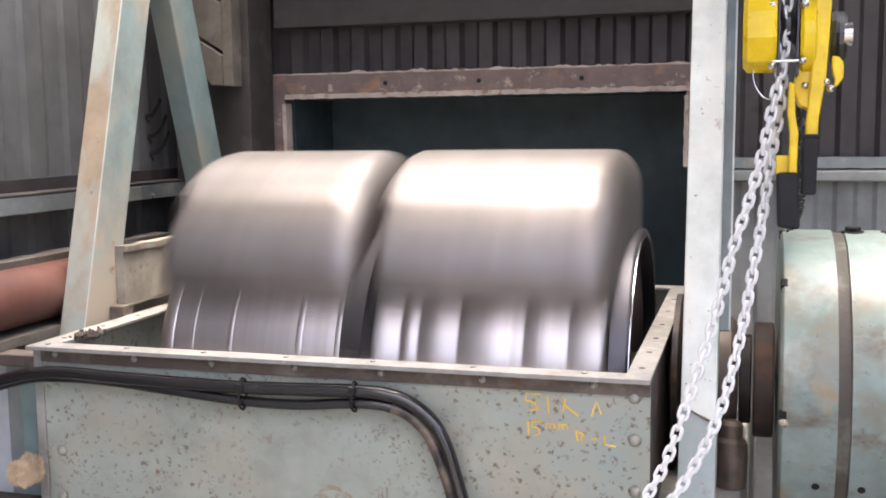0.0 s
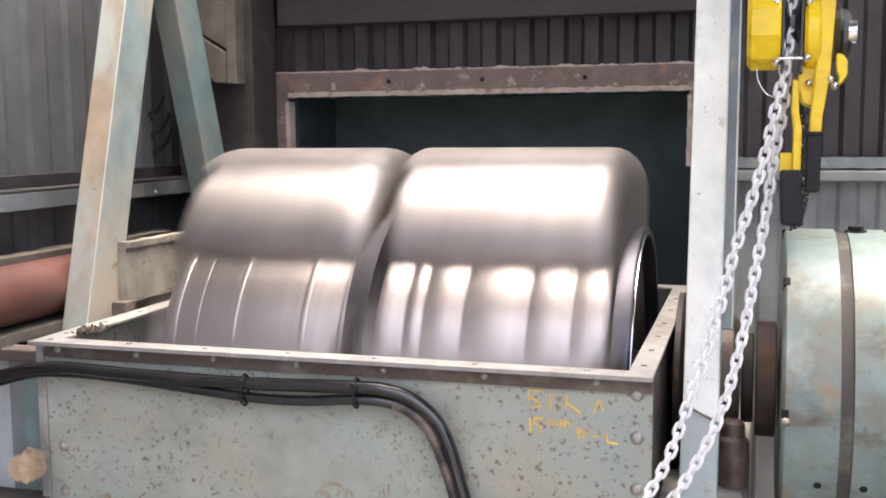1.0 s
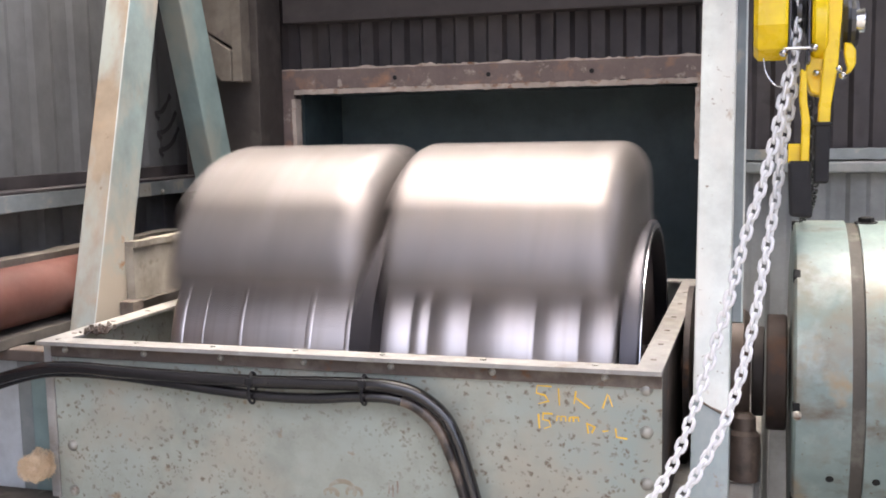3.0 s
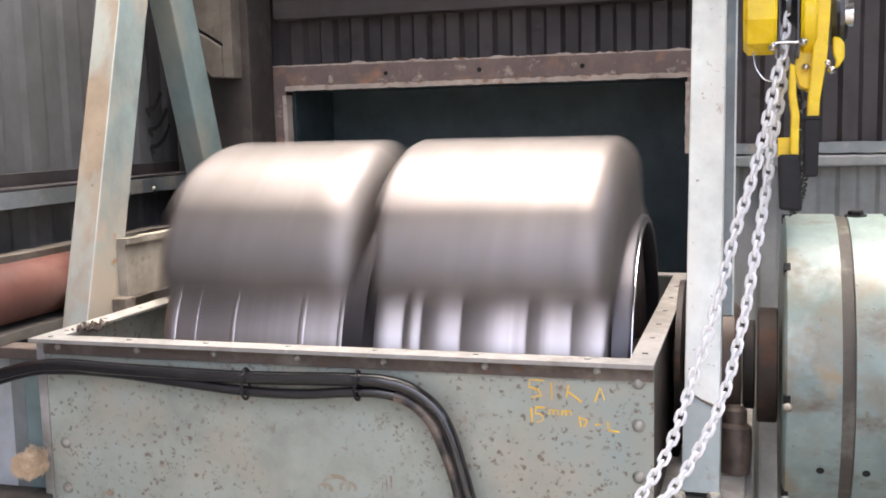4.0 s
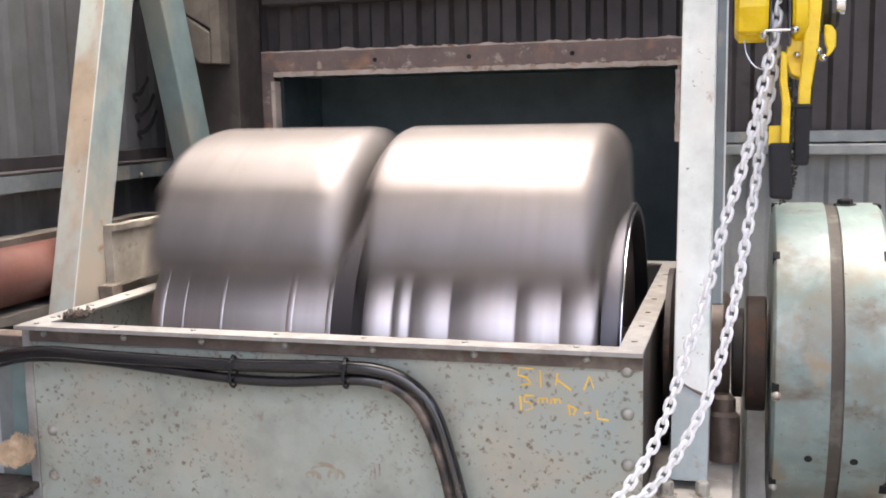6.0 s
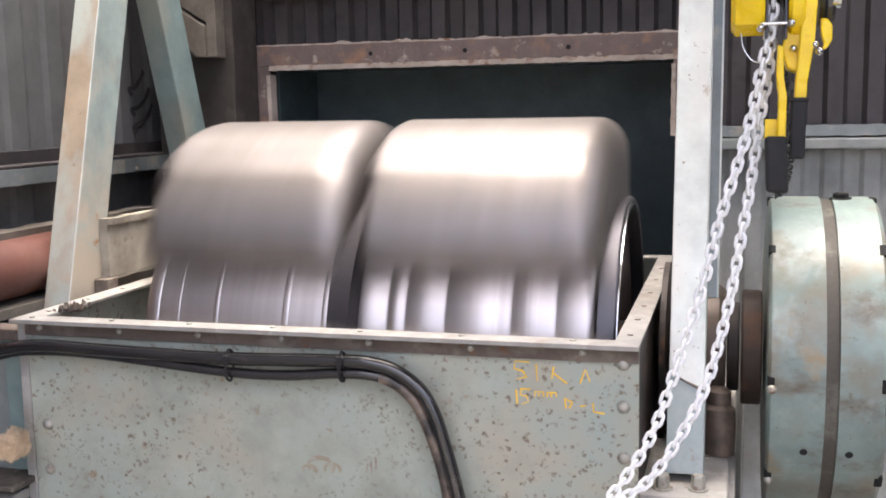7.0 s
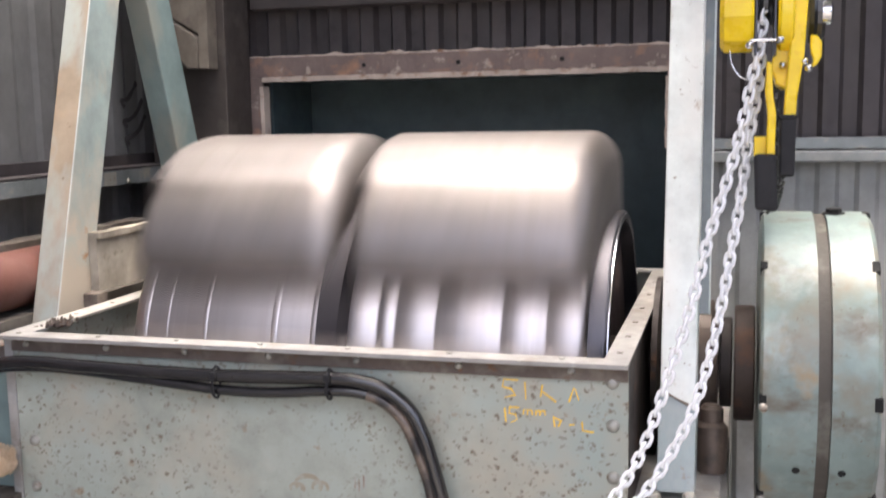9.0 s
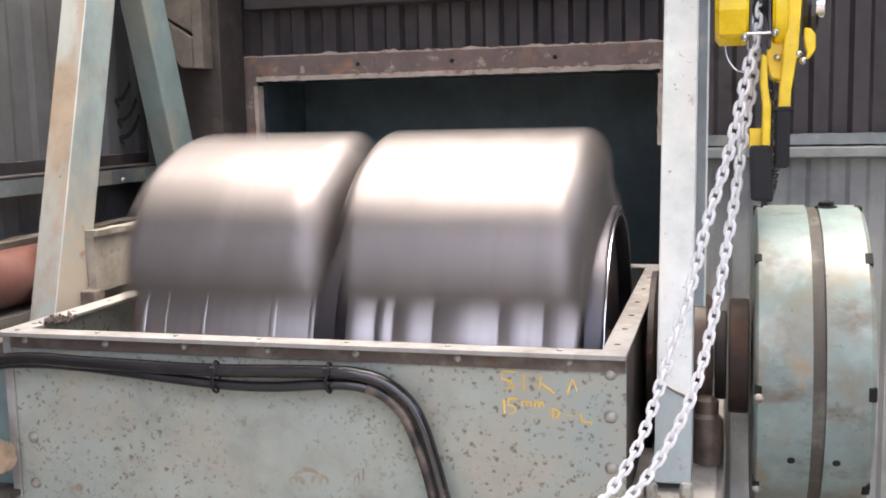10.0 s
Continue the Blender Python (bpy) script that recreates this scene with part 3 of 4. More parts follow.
# thin raised rings set where bright highlight lines lie on the drum
for x, w in ((-1.437, 0.015), (-1.373, 0.007), (-1.267, 0.010), (-1.079, 0.013), (-0.975, 0.013)):
    part("glint_band", lathe([(x - w, R_CORE - 0.004), (x - w * 0.6, R_CORE + 0.0004), (x - w * 0.3, R_CORE + 0.0010), (x + w * 0.3, R_CORE + 0.0010), (x + w * 0.6, R_CORE + 0.0004), (x + w, R_CORE - 0.004)], 96), glint_steel, first_drum, "narrow band of brighter steel for a highlight line", True)
# added disc, fills the gap between the halves with painted shade
part("groove_shade_disc", lathe([(-0.95, 0.37), (-0.945, 0.445), (-0.892, 0.445), (-0.887, 0.37)], 64), groove_shade, rotor)
end_ring = part("end_ring", lathe([(-0.3145, 0.353), (-0.3145, 0.376), (-0.279, 0.378), (-0.273, 0.376), (-0.271, 0.373), (-0.271, 0.353)], 96, "X", True), ring_steel, rotor, "dark steel end ring", True)
part("ring_face", lathe([(-0.2705, 0.356), (-0.2705, 0.371), (-0.2685, 0.371), (-0.2685, 0.356)], 96, "X", True), bright_steel, end_ring, "bright machined ring face")
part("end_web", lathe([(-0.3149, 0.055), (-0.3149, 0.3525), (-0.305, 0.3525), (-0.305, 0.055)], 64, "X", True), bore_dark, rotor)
part("shaft", lathe([(-1.62, 0.055), (-0.10, 0.055)], 32), coupling_dark, rotor, "", True)


def lobe(x_lo, x_hi, r0, r1, a0, a1, near, far, slant=(0.0, 0.0), taper=0.0):
    """A raised solid sector: radius r1 between the angles, falling by taper, with rounded shoulders and slanted ends."""
    bm = bmesh.new()
    n, m_ = 30, 30
    rows = []
    for i in range(n + 1):
        f = i / n
        a = radians(a0 + (a1 - a0) * f)
        edge = min(f, 1 - f) * (a1 - a0)
        lift = 1 - (1 - min(1, edge / 5.0)) ** 3
        top = r0 + (r1 - taper * f ** 1.4 - r0) * (0.2 + 0.8 * lift)
        x0, x1 = x_lo + slant[0] * a, x_hi + slant[1] * a
        ring = []
        for k in range(m_ + 1):
            g = k / m_
            x = x0 + (x1 - x0) * (0.5 - 0.5 * math.cos(math.pi * g))
            d, shoulder = (x - x0, near) if x - x0 < x1 - x else (x1 - x, far)
            drop = 0.0
            shoulder = min(shoulder, 0.45 * (top - r0))
            if d < shoulder:
                drop = shoulder - math.sqrt(max(0, shoulder ** 2 - (shoulder - d) ** 2))
            r = max(r0, top - drop * 1.25)
            ring.append(bm.verts.new((x, r * math.cos(a), r * math.sin(a))))
        ring.append(bm.verts.new((x1, r0 * math.cos(a), r0 * math.sin(a))))
        ring.insert(0, bm.verts.new((x0, r0 * math.cos(a), r0 * math.sin(a))))
        rows.append(ring)
    for p, q in zip(rows, rows[1:]):
        for k in range(len(p)):
            j = (k + 1) % len(p)
            bm.faces.new((p[k], q[k], q[j], p[j]))
    bm.faces.new(rows[0])
    bm.faces.new(rows[-1])
    bmesh.ops.recalc_face_normals(bm, faces=bm.faces)
    return bm


SPAN = 65.0
STEP = 24.0
FALL = 0.135
# ends of the two lobes of a row, their shoulders, and how far the ends slant along the turn
ENDS = ((-1.472, -0.926, 0.035, 0.085, (-0.055, -0.03)), (-0.886, -0.314, 0.03, 0.07, (-0.012, -0.028)))
for turn in (0, 90, 180, 270):
    for x0, x1, s0, s1, slant in ENDS:
        for name, r1, a0, a1, fall in (("lobe", R_LOBE, -SPAN, -STEP, 0.0), ("lobe_step", R_LOBE - 0.006, -STEP - 14, 0, FALL)):
            bm = moved(lobe(x0, x1, R_CORE - 0.03, r1, a0, a1, s0, s1, slant, fall), pose(0, 0, 0, turn, 0, 0))
            part(name, bm, lobe_steel, rotor, "", True)


# ---- A-frames of box section ----
def a_frame(x0, x1, name_label, paint):
    th = thing("a_frame", name_label, "frame", pose(0, 0, 0), "A-frames beside the casing")
    w = x1 - x0

    def leg(y0, z0, y1, z1, depth, coat=paint):
        d = Vector((0, y1 - y0, z1 - z0))
        L = d.length
        ang = math.degrees(math.atan2(-(y1 - y0), z1 - z0))
        return part("leg", box((x0, -depth / 2, 0), (x1, depth / 2, L), 0.004, pose(0, y0, z0, ang, 0, 0)), coat, th)
    return th, leg


th, leg = a_frame(-1.775, -1.70, "pale green rust-stained steel A-frame beside the casing", leg_paint)
leg(2.345, 0.98, 2.692, 2.78, 0.135)
ang = math.degrees(math.atan2(-(2.692 - 2.345), 1.80))
part("face_strip", box((-1.7745, -0.0705, 0.22), (-1.7015, -0.0685, 1.83), 0.0008, pose(0, 2.345, 0.98, ang, 0, 0)), tan_paint, th, "tan rust-stained face strip")
leg(3.285, 1.24, 2.672, 2.78, 0.13, leg_teal)
# pale strip paints the highlight that runs down the leg's ridge
part("edge_highlight", box((-1.7015, -0.0710, 0.30), (-1.6993, -0.0685, 1.83), 0.0008, pose(0, 2.345, 0.98, ang, 0, 0)), column_paint, th, "pale strip painting the highlight along the corner")
part("heel", box((-1.80, 3.13, 0.798), (-1.70, 3.36, 0.99), 0.003, LEVEL), leg_paint, th)
part("foot_plate", box((-1.84, 1.98, 0.775), (-1.66, 3.36, 0.7975), 0.003, LEVEL), rail_paint, th)
part("pedestal", box((-1.82, 2.03, 0.0), (-1.68, 3.34, 0.7745), 0.003, LEVEL), purlin_paint, th)
th, leg = a_frame(-0.152, -0.075, "pale green steel A-frame column bolted to a base plate", column_paint)
leg(2.375, 1.055, 2.692, 2.78, 0.125)
leg(3.285, 1.24, 2.672, 2.78, 0.13)
part("heel", box((-0.16, 3.13, 0.869), (-0.07, 3.36, 0.99), 0.003, LEVEL), column_paint, th)
part("foot_plate", box((-0.27, 2.165, 0.846), (-0.02, 2.56, 0.868), 0.003, LEVEL), rail_paint, th, "dusty pale base plate")
for x, y in ((-0.157, 2.21), (-0.082, 2.22), (-0.062, 2.46), (-0.045, 2.53)):
    part("bolt", moved(hex_bolt(0.015, 0.03), LEVEL @ pose(x, y, 0.871)), bolt_steel, th)

gp = part("seal_plate", lathe([(-0.186, 0.07), (-0.186, 0.21), (-0.172, 0.21), (-0.172, 0.07)], 48), coupling_dark)
gp.matrix_world = MACHINE @ pose(0, AXIS_Y, AXIS_Z)
tagged(gp, "dark round shaft seal plate on the casing side", "seal")
ang = math.degrees(math.atan2(-(2.692 - 2.375), 1.725))
foot_of_leg = pose(0, 2.375, 1.055, ang, 0, 0)
bm = box((-0.1535, -0.064, 0.002), (-0.0735, 0.064, 0.222), 0.001, None)
for v in bm.verts:
    if v.co.z > 0.1:
        v.co.z -= (v.co.x + 0.1535) * 0.5
part("foot_sleeve", moved(bm, foot_of_leg), sleeve_paint, th, "blue-green lower sleeve")
part("weld_bead", moved(tube([(-0.154, -0.0645, 0.222), (-0.135, -0.0648, 0.214), (-0.115, -0.0645, 0.203), (-0.095, -0.0648, 0.194), (-0.074, -0.0645, 0.183)], 0.0028, 8, None, 0.8), foot_of_leg), brown_steel, th, "dark rough weld bead")
# greyer than the column: the shaded side face is put into the colour
part("side_flange", box((-0.0748, 0.030, 0.40), (-0.0545, 0.060, 1.75), 0.001, foot_of_leg), purlin_paint, th, "side flange, grey for its shaded face")
part("flange_edge", box((-0.0543, 0.030, 0.40), (-0.0505, 0.060, 1.75), 0.001, foot_of_leg), column_paint, th, "pale flange edge")
ped = part("bearing_pedestal", box((-0.186, 2.10, 0), (-0.005, 3.38, 0.8455), 0.004), rail_paint, level=True)
tagged(ped, "dusty pale steel pedestal under the bearing", "pedestal")

# ---- bearing, coupling and pulley guard on the rotor's axis ----
bear = thing("pillow_block", "brown dusty pillow block bearing on the pedestal", "bearing", pose(0, AXIS_Y, AXIS_Z))
part("housing", lathe([(-0.145, 0.09), (-0.145, 0.14), (-0.130, 0.155), (-0.050, 0.155), (-0.034, 0.14), (-0.034, 0.09)], 40), bearing_brown, bear, "", True)
part("foot", box((-0.15, -0.20, -0.30), (-0.035, 0.20, -0.15), 0.02, pose(0, 0, 0, 4.5, 0, 0)), bearing_brown, bear)
part("lube_pot", moved(lathe([(-0.26, 0.035), (-0.19, 0.04), (-0.15, 0.038), (-0.14, 0.028), (-0.11, 0.028), (-0.10, 0.018)], 24, "Z"), pose(-0.045, -0.19, 0.028)), bearing_brown, bear, "", True)
for y in (-0.16, 0.16):
    part("bolt", moved(hex_bolt(0.014, 0.02), pose(-0.09, y, -0.147)), bolt_steel, bear)
coup = thing("shaft_coupling", "dark rusty flange coupling between drum and pulley", "coupling", pose(0, AXIS_Y, AXIS_Z))
part("disc", lathe([(-0.030, 0.06), (-0.030, 0.108), (-0.026, 0.112), (-0.004, 0.112), (-0.001, 0.108), (-0.001, 0.06)], 48), coupling_dark, coup, "", True)
part("flange", lathe([(0.004, 0.06), (0.004, 0.140), (0.008, 0.144), (0.048, 0.144), (0.052, 0.140), (0.052, 0.06)], 48), flange_brown, coup, "", True)

PR = 0.380
pul = thing("pulley_guard", "pale green round pulley guard with rusty seam and bolts", "guard", pose(0, AXIS_Y, AXIS_Z))
part("shell", lathe([(0.060, 0.06), (0.060, PR - 0.008), (0.066, PR), (0.178, PR)], 128), pulley_green, pul, "", True)
part("shell", lathe([(0.206, PR), (0.296, PR), (0.306, PR - 0.012), (0.306, 0.06)], 128), pulley_green, pul, "", True)
part("seam", lathe([(0.1785, 0.20), (0.1785, PR - 0.006), (0.2055, PR - 0.006), (0.2055, 0.20)], 96), seam_rust, pul, "rust-brown recessed seam", True)
for a, bolted in ((97, False), (136, False), (183, True), (221, True)):
    m = pose(0, 0, 0, a, 0, 0)
    lug = part("edge_lug", box((0.058, PR - 0.022, -0.012), (0.074, PR + 0.0012, 0.012), 0.003, m), black_hole, pul)
    if bolted:
        part("edge_bolt", moved(dome_bolt(0.011, 0.014), m @ pose(0.067, PR - 0.002, 0.016, -90, 0, 0)), bolt_steel, lug, "steel dome bolt", True)
    part("edge_lug", box((0.289, PR - 0.022, -0.018), (0.307, PR + 0.0012, 0.014), 0.003, m), black_hole, pul)
for x in (0.138, 0.232):
    part("drain_hole", moved(lathe([(PR - 0.004, 0.0085), (PR + 0.0012, 0.0085)], 16, "Y"), pose(x, 0, 0, 208, 0, 0)), black_hole, pul)
part("top_bolt", moved(hex_bolt(0.018, 0.012), pose(0, 0, 0, 8, 0, 0) @ pose(0.226, 0, PR + 0.001)), black_hole, pul)

pp = part("rear_post", box((0.015, 2.98, 0), (0.075, 3.06, 1.045), 0.003), pale_post2, level=True)
tagged(pp, "pale grey steel post behind the pulley", "post")

# ---- left lower supports with sawdust ----
sup = thing("side_stand", "blue-grey steel stand beside the casing", "stand", level=True)
part("beam", box((-1.99, 2.075, 1.158), (-1.66, 2.135, 1.187), 0.003), brown_steel, sup)
part("post", box((-1.735, 2.10, 0), (-1.664, 2.15, 1.1575), 0.003), leg_teal, sup)
part("corner_panel", box((-1.79, 2.12, 0), (-1.742, 2.16, 1.1575), 0.003), pale_post, sup)
part("side_panel", box((-1.99, 2.13, 0), (-1.7905, 2.16, 1.1575), 0.003), pale_post2, sup, "pale grey panel")
part("shelf", box((-1.95, 1.98, 0.815), (-1.640, 2.095, 0.830), 0.003), grimy_plate, sup)
part("lower_bar", box((-1.95, 1.975, 0.735), (-1.640, 2.005, 0.775), 0.003), brown_steel, sup)
bm = bmesh.new()
bmesh.ops.create_icosphere(bm, subdivisions=4, radius=1.0)
for v in bm.verts:
    v.co = Vector((v.co.x * 0.062, v.co.y * 0.045, v.co.z * 0.036))
    v.co += Vector(noise.noise_vector(v.co * 26)) * 0.024 + Vector(noise.noise_vector(v.co * 90)) * 0.003
    v.co.z = max(v.co.z, -0.035)
rng = random.Random(4)
for _ in range(4500):
    u, w = rng.uniform(0, 6.283), rng.uniform(-0.65, 1.0)
    c = Vector((0.064 * math.cos(u) * (1 - w * w) ** 0.5, 0.046 * math.sin(u) * (1 - w * w) ** 0.5, 0.044 * w)) * rng.uniform(0.80, 1.22) ** 1.3
    c += Vector(noise.noise_vector(c * 26)) * 0.026
    c.z = max(c.z, -0.033)
    m = Matrix.Translation(c) @ Euler((rng.uniform(0, 6), rng.uniform(0, 6), 0)).to_matrix().to_4x4()
    add_chip(bm, rng.uniform(0.003, 0.009), 0.0009, 0.0004, m)
pile = part("sawdust_heap", moved(bm, pose(-1.652, 2.058, 1.077) @ Matrix.Diagonal((0.50, 0.62, 0.72, 1))), sawdust)
tagged(pile, "small heap of yellow-brown sawdust on a ledge", "sawdust", kind="stuff")

bm = bmesh.new()
for _ in range(110):
    c = Vector((rng.gauss(0, 0.012), rng.gauss(0, 0.016), abs(rng.gauss(0, 0.006))))
    m = Matrix.Translation(c) @ Euler((rng.uniform(0, 6), rng.uniform(0, 6), rng.uniform(0, 6))).to_matrix().to_4x4()
    k = rng.uniform(0.5, 1.4)
    add_chip(bm, 0.006 * k, 0.003 * k, 0.001, m)
debris = part("wood_debris", moved(bm, pose(-1.578, 2.20, 1.393, 4.5, 0, 0)), brown_steel)
tagged(debris, "dark clump of wood debris caught on the rim", "debris", kind="stuff")

# ---- cables ----
cab = thing("power_cable", "thick black twin cable strapped across the casing", "cable", pose(0, 0, 0))
upper = [(-1.8622, 2.0525, 1.2661), (-1.6692, 2.0545, 1.321), (-1.5615, 2.0565, 1.3352), (-1.4263, 2.0576, 1.3321), (-1.2821, 2.0596, 1.3189),
         (-1.086, 2.0616, 1.3169), (-0.8198, 2.0637, 1.324), (-0.7436, 2.0647, 1.3199), (-0.6938, 2.0667, 1.3047), (-0.645, 2.0687, 1.2681),
         (-0.6146, 2.0708, 1.2153), (-0.5912, 2.0728, 1.1442), (-0.5759, 2.0738, 1.0913), (-0.5597, 2.0758, 1.0253), (-0.5444, 2.0779, 0.9471)]
lower = [(-1.8652, 2.0626, 1.2448), (-1.6712, 2.0647, 1.3057), (-1.5635, 2.0667, 1.3179), (-1.4294, 2.0687, 1.3159), (-1.2841, 2.0687, 1.2996),
         (-1.088, 2.0687, 1.2854), (-0.9529, 2.0687, 1.2854), (-0.835, 2.0687, 1.2956), (-0.7588, 2.0708, 1.2956), (-0.706, 2.0728, 1.2803),
         (-0.6623, 2.0748, 1.2448), (-0.6339, 2.0769, 1.1919), (-0.6095, 2.0789, 1.1269), (-0.5942, 2.0809, 1.067), (-0.58, 2.083, 0.9786)]
low_path = spline([(x, y, z - 0.006 if x < -1.4 else z) for x, y, z in lower], 8)
cut = int(len(low_path) * 0.60)
upper = [(x, y, z - 0.010 if x < -1.4 else z) for x, y, z in upper]
part("cable", tube(spline(upper, 8), 0.0148, 16), cable_black, cab, "", True)
part("cable", tube(low_path[:cut + 1], 0.0122, 16), cable_black, cab, "", True)
part("cable", tube(low_path[cut:], 0.0122, 16), cable_dusty, cab, "dust-streaked hanging cable", True)
for x, zc, h in ((-1.086, 1.3022, 0.0345), (-0.8198, 1.3118, 0.0315)):
    ring = [(x + 0.002 * math.sin(3 * t), 2.0637 + 0.0195 * math.cos(t), zc + h * math.sin(t)) for t in [2 * math.pi * k / 24 for k in range(25)]]
    tie = part("tie", moved(tube(ring, 0.0032, 8), Matrix.Identity(4)), rubber_black, cab)
    part("tie_buckle", box((x - 0.007, 2.041, zc + 0.008), (x + 0.007, 2.0485, zc + 0.024), 0.002), rubber_black, tie)


# ---- lever hoists and load chain ----
def link_mesh(name, pitch, wire, width):
    """One oval link along z, flat in x-z."""
    bm = bmesh.new()
    R, h = width / 2 - wire / 2, (pitch + wire - width) / 2 + 0.0
    h = max(0.001, (pitch + wire) / 2 - R)
    path = []
    for i in range(8):
        a = math.pi * i / 7
        path.append(Vector((R * math.cos(a), 0, h + R * math.sin(a))))
    for i in range(8):
        a = math.pi + math.pi * i / 7
        path.append(Vector((R * math.cos(a), 0, -h + R * math.sin(a))))
    rings = []
    n = len(path)
    for i, p in enumerate(path):
        d = (path[(i + 1) % n] - path[i - 1]).normalized()
        u, v = Vector((0, 1, 0)), d.cross(Vector((0, 1, 0)))
        rings.append([bm.verts.new(p + wire / 2 * (math.cos(2 * math.pi * k / 7) * u + math.sin(2 * math.pi * k / 7) * v)) for k in range(7)])
    for i in range(n):
        a, b = rings[i], rings[(i + 1) % n]
        for k in range(7):
            j = (k + 1) % 7
            bm.faces.new((a[k], a[j], b[j], b[k]))
    bmesh.ops.recalc_face_normals(bm, faces=bm.faces)
    me = bpy.data.meshes.new(name)
    bm.to_mesh(me)
    bm.free()
    me.polygons.foreach_set("use_smooth", [True] * len(me.polygons))
    return me


def hang_links(parent, me, points, pitch, twist=0.0):
    pts = spline(points, 30)
    run, last, k, acc = [pts[0]], pts[0], 0, 0.0
    for p, q in zip(pts, pts[1:]):
        acc += (q - p).length
        while acc >= pitch:
            acc -= pitch
            run.append(q - (q - p).normalized() * acc)
    for k, (p, q) in enumerate(zip(run, run[1:])):
        d = (q - p).normalized()
        side = Vector((1, 0, 0)) - d * d.x
        side.normalize()
        front = d.cross(side)
        m3 = Matrix((side, front, d)).transposed()
        spin = Matrix.Rotation(radians(twist + 18 * noise.noise(p * 9) + (90 if k % 2 else 0)), 3, "Z")
        ob = new("link", me)
        ob.parent = parent
        ob.matrix_world = MACHINE @ Matrix.Translation((p + q) / 2) @ (m3 @ spin).to_4x4()


PITCH = 0.0205
zinc_link = link_mesh("link", PITCH, 0.0074, 0.0234)
zinc_link.materials.append(zinc)
left_strand = [(0.047, 2.0, 2.11), (0.044, 2.0, 2.03), (0.040, 1.994, 1.987), (0.026, 1.987, 1.916), (0.006, 1.981, 1.815), (-0.015, 1.975, 1.733),
               (-0.042, 1.968, 1.641), (-0.071, 1.962, 1.517), (-0.117, 1.955, 1.359), (-0.156, 1.949, 1.241), (-0.197, 1.943, 1.165),
               (-0.243, 1.936, 1.101), (-0.29, 1.93, 1.053)]
right_strand = [(0.043, 2.04, 2.012), (0.042, 2.032, 1.962), (0.037, 2.024, 1.899), (0.027, 2.016, 1.837), (0.018, 2.009, 1.764),
                (0.009, 2.001, 1.692), (-0.004, 1.993, 1.609), (-0.018, 1.985, 1.516), (-0.037, 1.977, 1.422), (-0.056, 1.969, 1.349),
                (-0.081, 1.961, 1.285), (-0.12, 1.954, 1.21), (-0.166, 1.946, 1.145), (-0.217, 1.938, 1.109), (-0.269, 1.93, 1.077)]
for strand, tw in ((left_strand, 12), (right_strand, 25)):
    ch = thing("load_chain", "bright zinc-plated load chain hanging slack from the hoist", "chain", pose(*strand[0]), "hoist chains")
    bpy.context.view_layer.update()
    hang_links(ch, zinc_link, strand, PITCH, tw)


def rounded_plate(pts, y0, y1, bevel=0.003):
    """An outline in x-z, given thickness along y."""
    bm = bmesh.new()
    a = [bm.verts.new((x, y0, z)) for x, z in pts]
    b = [bm.verts.new((x, y1, z)) for x, z in pts]
    bm.faces.new(a)
    bm.faces.new(b)
    n = len(pts)
    for i in range(n):
        j = (i + 1) % n
        bm.faces.new((a[i], a[j], b[j], b[i]))
    bmesh.ops.recalc_face_normals(bm, faces=bm.faces)
    if bevel:
        bmesh.ops.bevel(bm, geom=list(bm.edges), offset=bevel, segments=2, affect="EDGES", profile=0.5)
    return bm


hoist = thing("lever_hoist", "yellow lever chain hoist with black rubber grip", "hoist", pose(0, 2.02, 2.02), "lever hoists")
part("gear_case", moved(lathe([(-0.030, 0.03), (-0.030, 0.068), (-0.022, 0.078), (0.024, 0.078), (0.029, 0.074), (0.029, 0.03)], 10), pose(0, 0, 0.035, 18, 0, 0)), hoist_yellow, hoist)
part("side_plate", box((0.030, -0.050, -0.055), (0.035, 0.050, 0.13), 0.002), ring_steel, hoist)
part("side_plate", box((0.063, -0.050, -0.055), (0.068, 0.050, 0.13), 0.002), ring_steel, hoist)
part("sheave", moved(lathe([(0.037, 0.02), (0.037, 0.045), (0.045, 0.030), (0.053, 0.030), (0.061, 0.045), (0.061, 0.02)], 24), pose(0, 0, 0.045)), dark_chain, hoist)
for x, z in ((0.022, -0.036), (0.074, -0.030), (0.020, 0.07), (0.076, 0.07)):
    part("pin", moved(dome_bolt(0.008, 0.012), pose(x, -0.056, z, 90, 0, 0)), bright_steel, hoist, "", True)
part("cross_pin", moved(lathe([(0.02, 0.003), (0.076, 0.003)], 12), pose(0, -0.058, -0.030)), bright_steel, hoist)
part("wire_latch", tube(spline([(-0.012, -0.05, -0.045), (-0.008, -0.055, -0.07), (0.006, -0.055, -0.092), (0.022, -0.05, -0.098)], 6), 0.0016, 8), bright_steel, hoist)
part("brake_drum", moved(lathe([(0.070, 0.03), (0.070, 0.066), (0.076, 0.072), (0.094, 0.072), (0.098, 0.066), (0.098, 0.03)], 36), pose(0, 0.01, 0.02)), hoist_yellow, hoist, "", True)
part("ratchet_plate", rounded_plate([(0.066, -0.03), (0.060, -0.075), (0.070, -0.105), (0.088, -0.112), (0.096, -0.09), (0.096, -0.03)], -0.02, 0.03), hoist_yellow, hoist)
lv = part("lever", rounded_plate([(0.052, -0.065), (0.062, -0.070), (0.064, -0.125), (0.070, -0.158), (0.069, -0.233), (0.054, -0.233), (0.055, -0.158), (0.050, -0.120)], -0.05, -0.025), hoist_yellow, hoist)
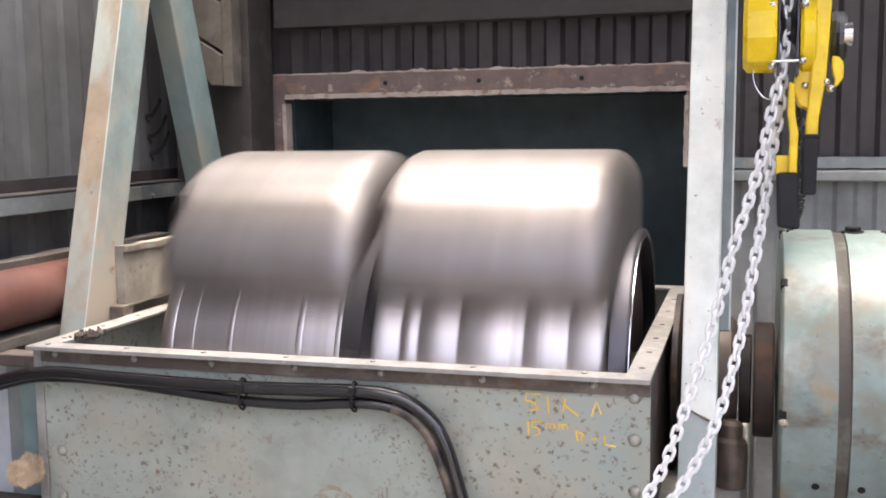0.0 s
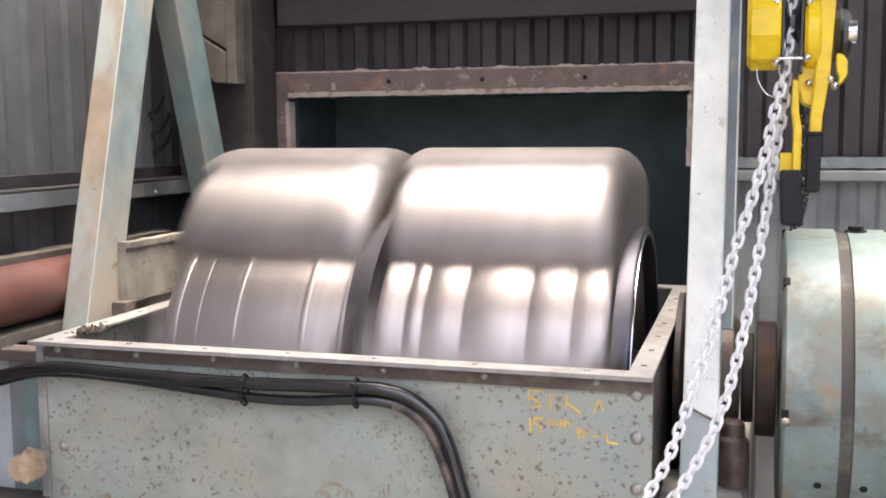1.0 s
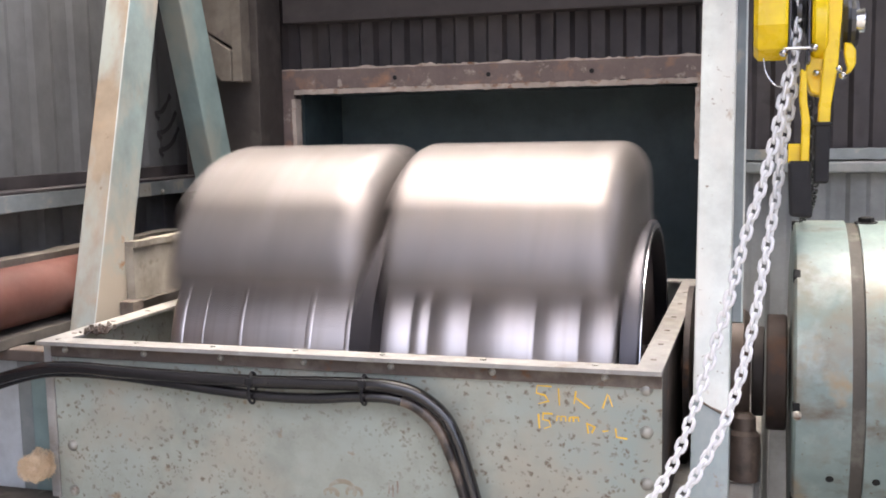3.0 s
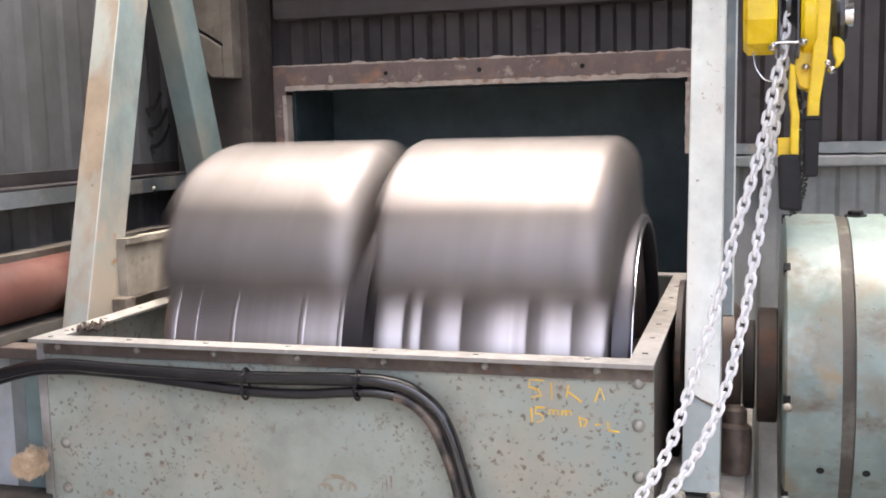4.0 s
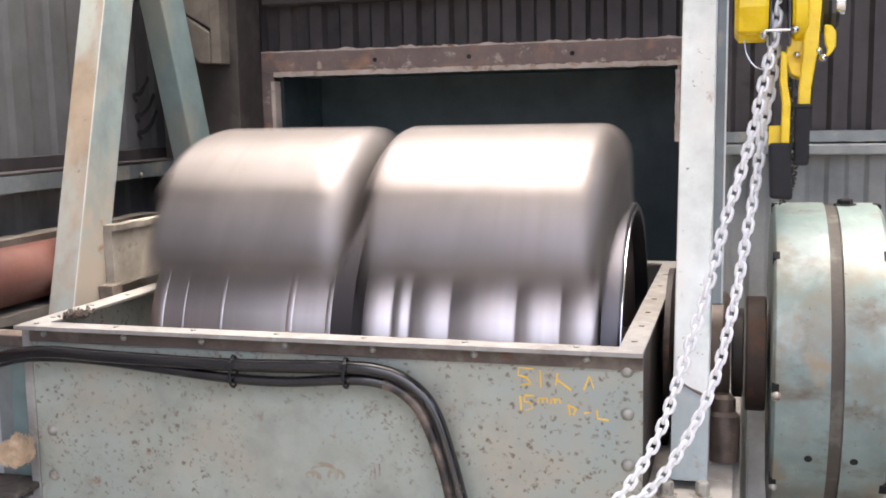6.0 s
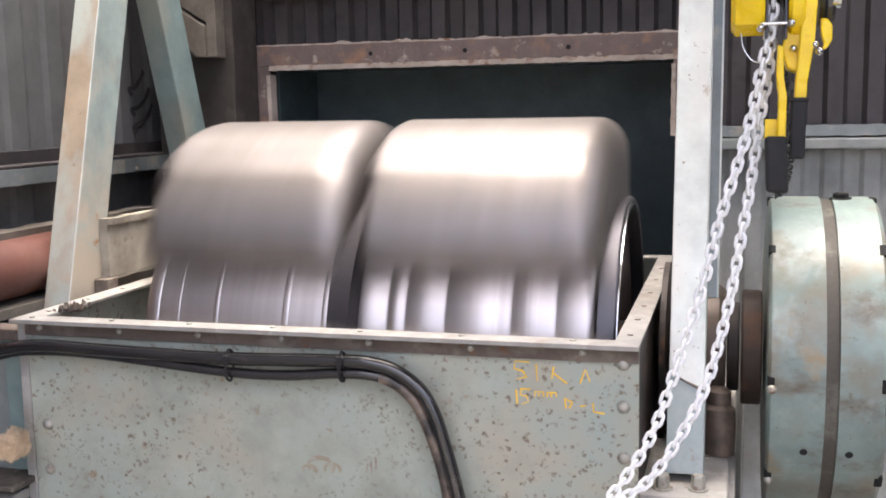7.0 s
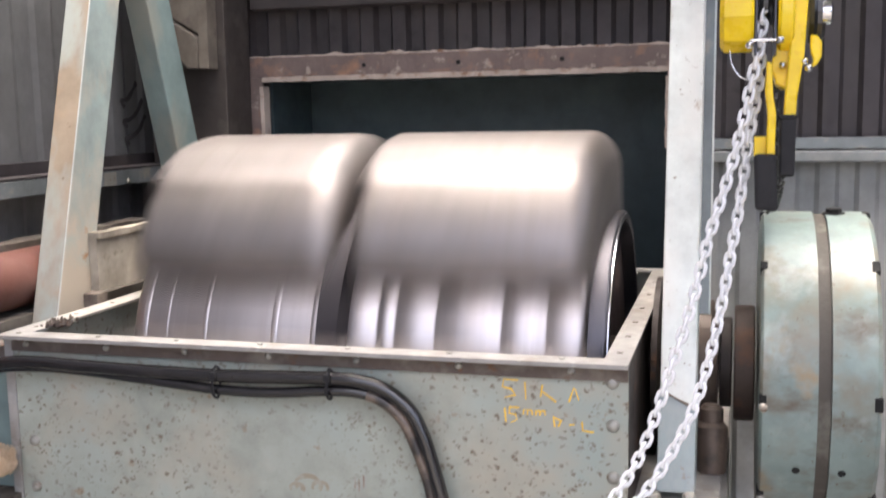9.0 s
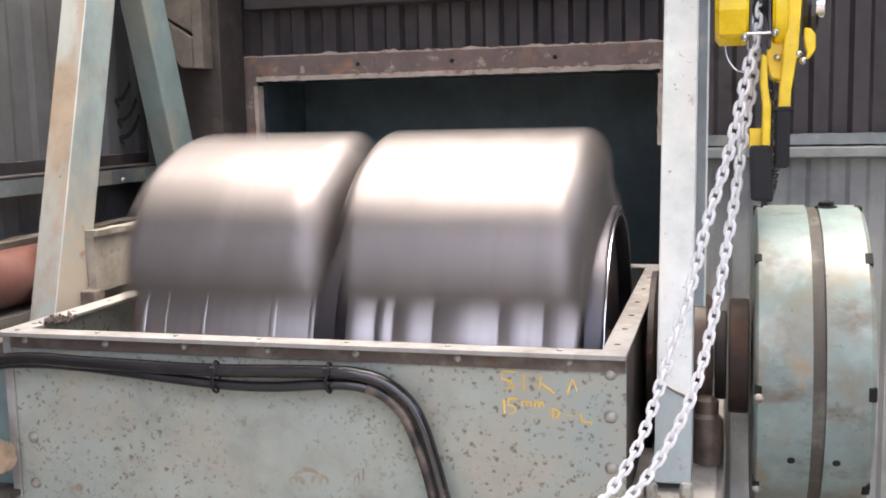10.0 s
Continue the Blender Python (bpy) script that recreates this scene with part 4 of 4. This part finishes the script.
part("lever_web", box((0.033, -0.035, -0.233), (0.055, -0.028, -0.198), 0.002), hoist_yellow, hoist)
part("grip", rounded_plate([(0.033, -0.230), (0.071, -0.230), (0.076, -0.333), (0.037, -0.330)], -0.058, -0.018, 0.006), rubber_black, lv, "black rubber grip")

hoist2 = thing("lever_hoist", "yellow lever hoist with knob and safety hook latch", "hoist", pose(-0.0145, 2.04, 2.012), "lever hoists")
lv2 = part("lever", rounded_plate([(0.110, 0.10), (0.138, 0.10), (0.130, -0.05), (0.119, -0.125), (0.118, -0.158), (0.097, -0.158), (0.098, -0.125), (0.104, -0.05)], -0.06, -0.035), hoist_yellow, hoist2)
part("grip", rounded_plate([(0.092, -0.155), (0.119, -0.155), (0.117, -0.262), (0.092, -0.262)], -0.068, -0.028, 0.004), rubber_black, lv2, "black rubber grip")
part("grip_collar", box((0.089, -0.072, -0.160), (0.122, -0.024, -0.153), 0.002), rubber_black, lv2)
wheel = part("hand_wheel", moved(lathe([(0.138, 0.02), (0.138, 0.048), (0.146, 0.052), (0.152, 0.046), (0.160, 0.046), (0.166, 0.040), (0.166, 0.02)], 14), pose(0, 0, 0.03)), dark_chain, hoist2)
part("knob", moved(lathe([(0.160, 0.010), (0.160, 0.020), (0.174, 0.022), (0.178, 0.016), (0.178, 0.006)], 16), pose(0, -0.03, 0.03)), bright_steel, wheel, "chrome knob", True)
part("latch", rounded_plate([(0.140, -0.010), (0.152, -0.012), (0.160, -0.024), (0.160, -0.050), (0.152, -0.064), (0.143, -0.068), (0.146, -0.055), (0.142, -0.044), (0.140, -0.030)], -0.05, -0.030, 0.003), hoist_yellow, hoist2)
for x, z in ((0.094, -0.064), (0.130, -0.058), (0.138, -0.07)):
    part("pin", moved(dome_bolt(0.007, 0.010), pose(x, -0.052, z, 90, 0, 0)), bright_steel, hoist2, "", True)

dark_link = link_mesh("link", 0.0205, 0.006, 0.021)
dark_link.materials.append(dark_chain)
for pts, tw in (([(0.071, 2.06, 1.99), (0.073, 2.12, 1.84), (0.076, 2.30, 1.73), (0.078, 2.56, 1.678)], 40),
                ([(0.092, 2.10, 2.0), (0.092, 2.16, 1.85), (0.091, 2.34, 1.74), (0.090, 2.64, 1.686)], 10)):
    ch = thing("hanging_chain", "dark oily steel chain below the hoist grips", "chain", pose(*pts[0]), "hoist chains")
    bpy.context.view_layer.update()
    hang_links(ch, dark_link, pts, 0.02, tw)
support = part("hoist_beam", box((-0.16, 1.98, 2.567), (0.26, 2.85, 2.667), 0.004), leg_paint, level=True)
tagged(support, "pale green steel beam from which the hoists hang", "beam")
for h, x in ((hoist, 0.049), (hoist2, 0.128)):
    part("top_hook", tube(spline([(x, 0, 0.10), (x, 0, 0.40), (x, 0.01, 0.785)], 6), 0.010, 10), bright_steel, h)


# ---- what moves ----
# front edge of the lobes at each time, in degrees from the rear of the axis over the top
EDGES = ((0.0, 152), (0.5, 158), (1.0, 139), (1.5, 157), (2.0, 147), (2.5, 155), (4.0, 158), (4.5, 149.5), (5.0, 158), (5.5, 147),
         (5.7, 156.5), (7.0, 152.5), (7.5, 163), (8.0, 151.5), (8.5, 161), (9.0, 150.5), (9.5, 147), (10.0, 164))


def turns():
    """Just under a quarter turn each thirtieth of a second; to gain, a lobe falls back for three steps until the next takes its place."""
    angle = EDGES[0][1]
    out = [(0.0, angle)]
    for (t0, a0), (t1, a1) in zip(EDGES, EDGES[1:]):
        n = round((t1 - t0) * FPS)
        gain = a1 - a0
        lag = range(n - 5, n - 2) if gain > -0.4 else range(1, n + 1)
        if gain > -0.4:
            gain -= 90.0
        slow = (gain + 0.02 * (n - len(lag))) / len(lag)
        for k in range(1, n + 1):
            angle += 90.0 + (slow if k in lag else -0.02)
            out.append((t0 + k / FPS, angle))
    return out


def motions():
    rows = [(t, MACHINE @ pose(0, AXIS_Y, AXIS_Z, a, 0, 0)) for t, a in turns()]
    walk(rotor, rows)


motions()
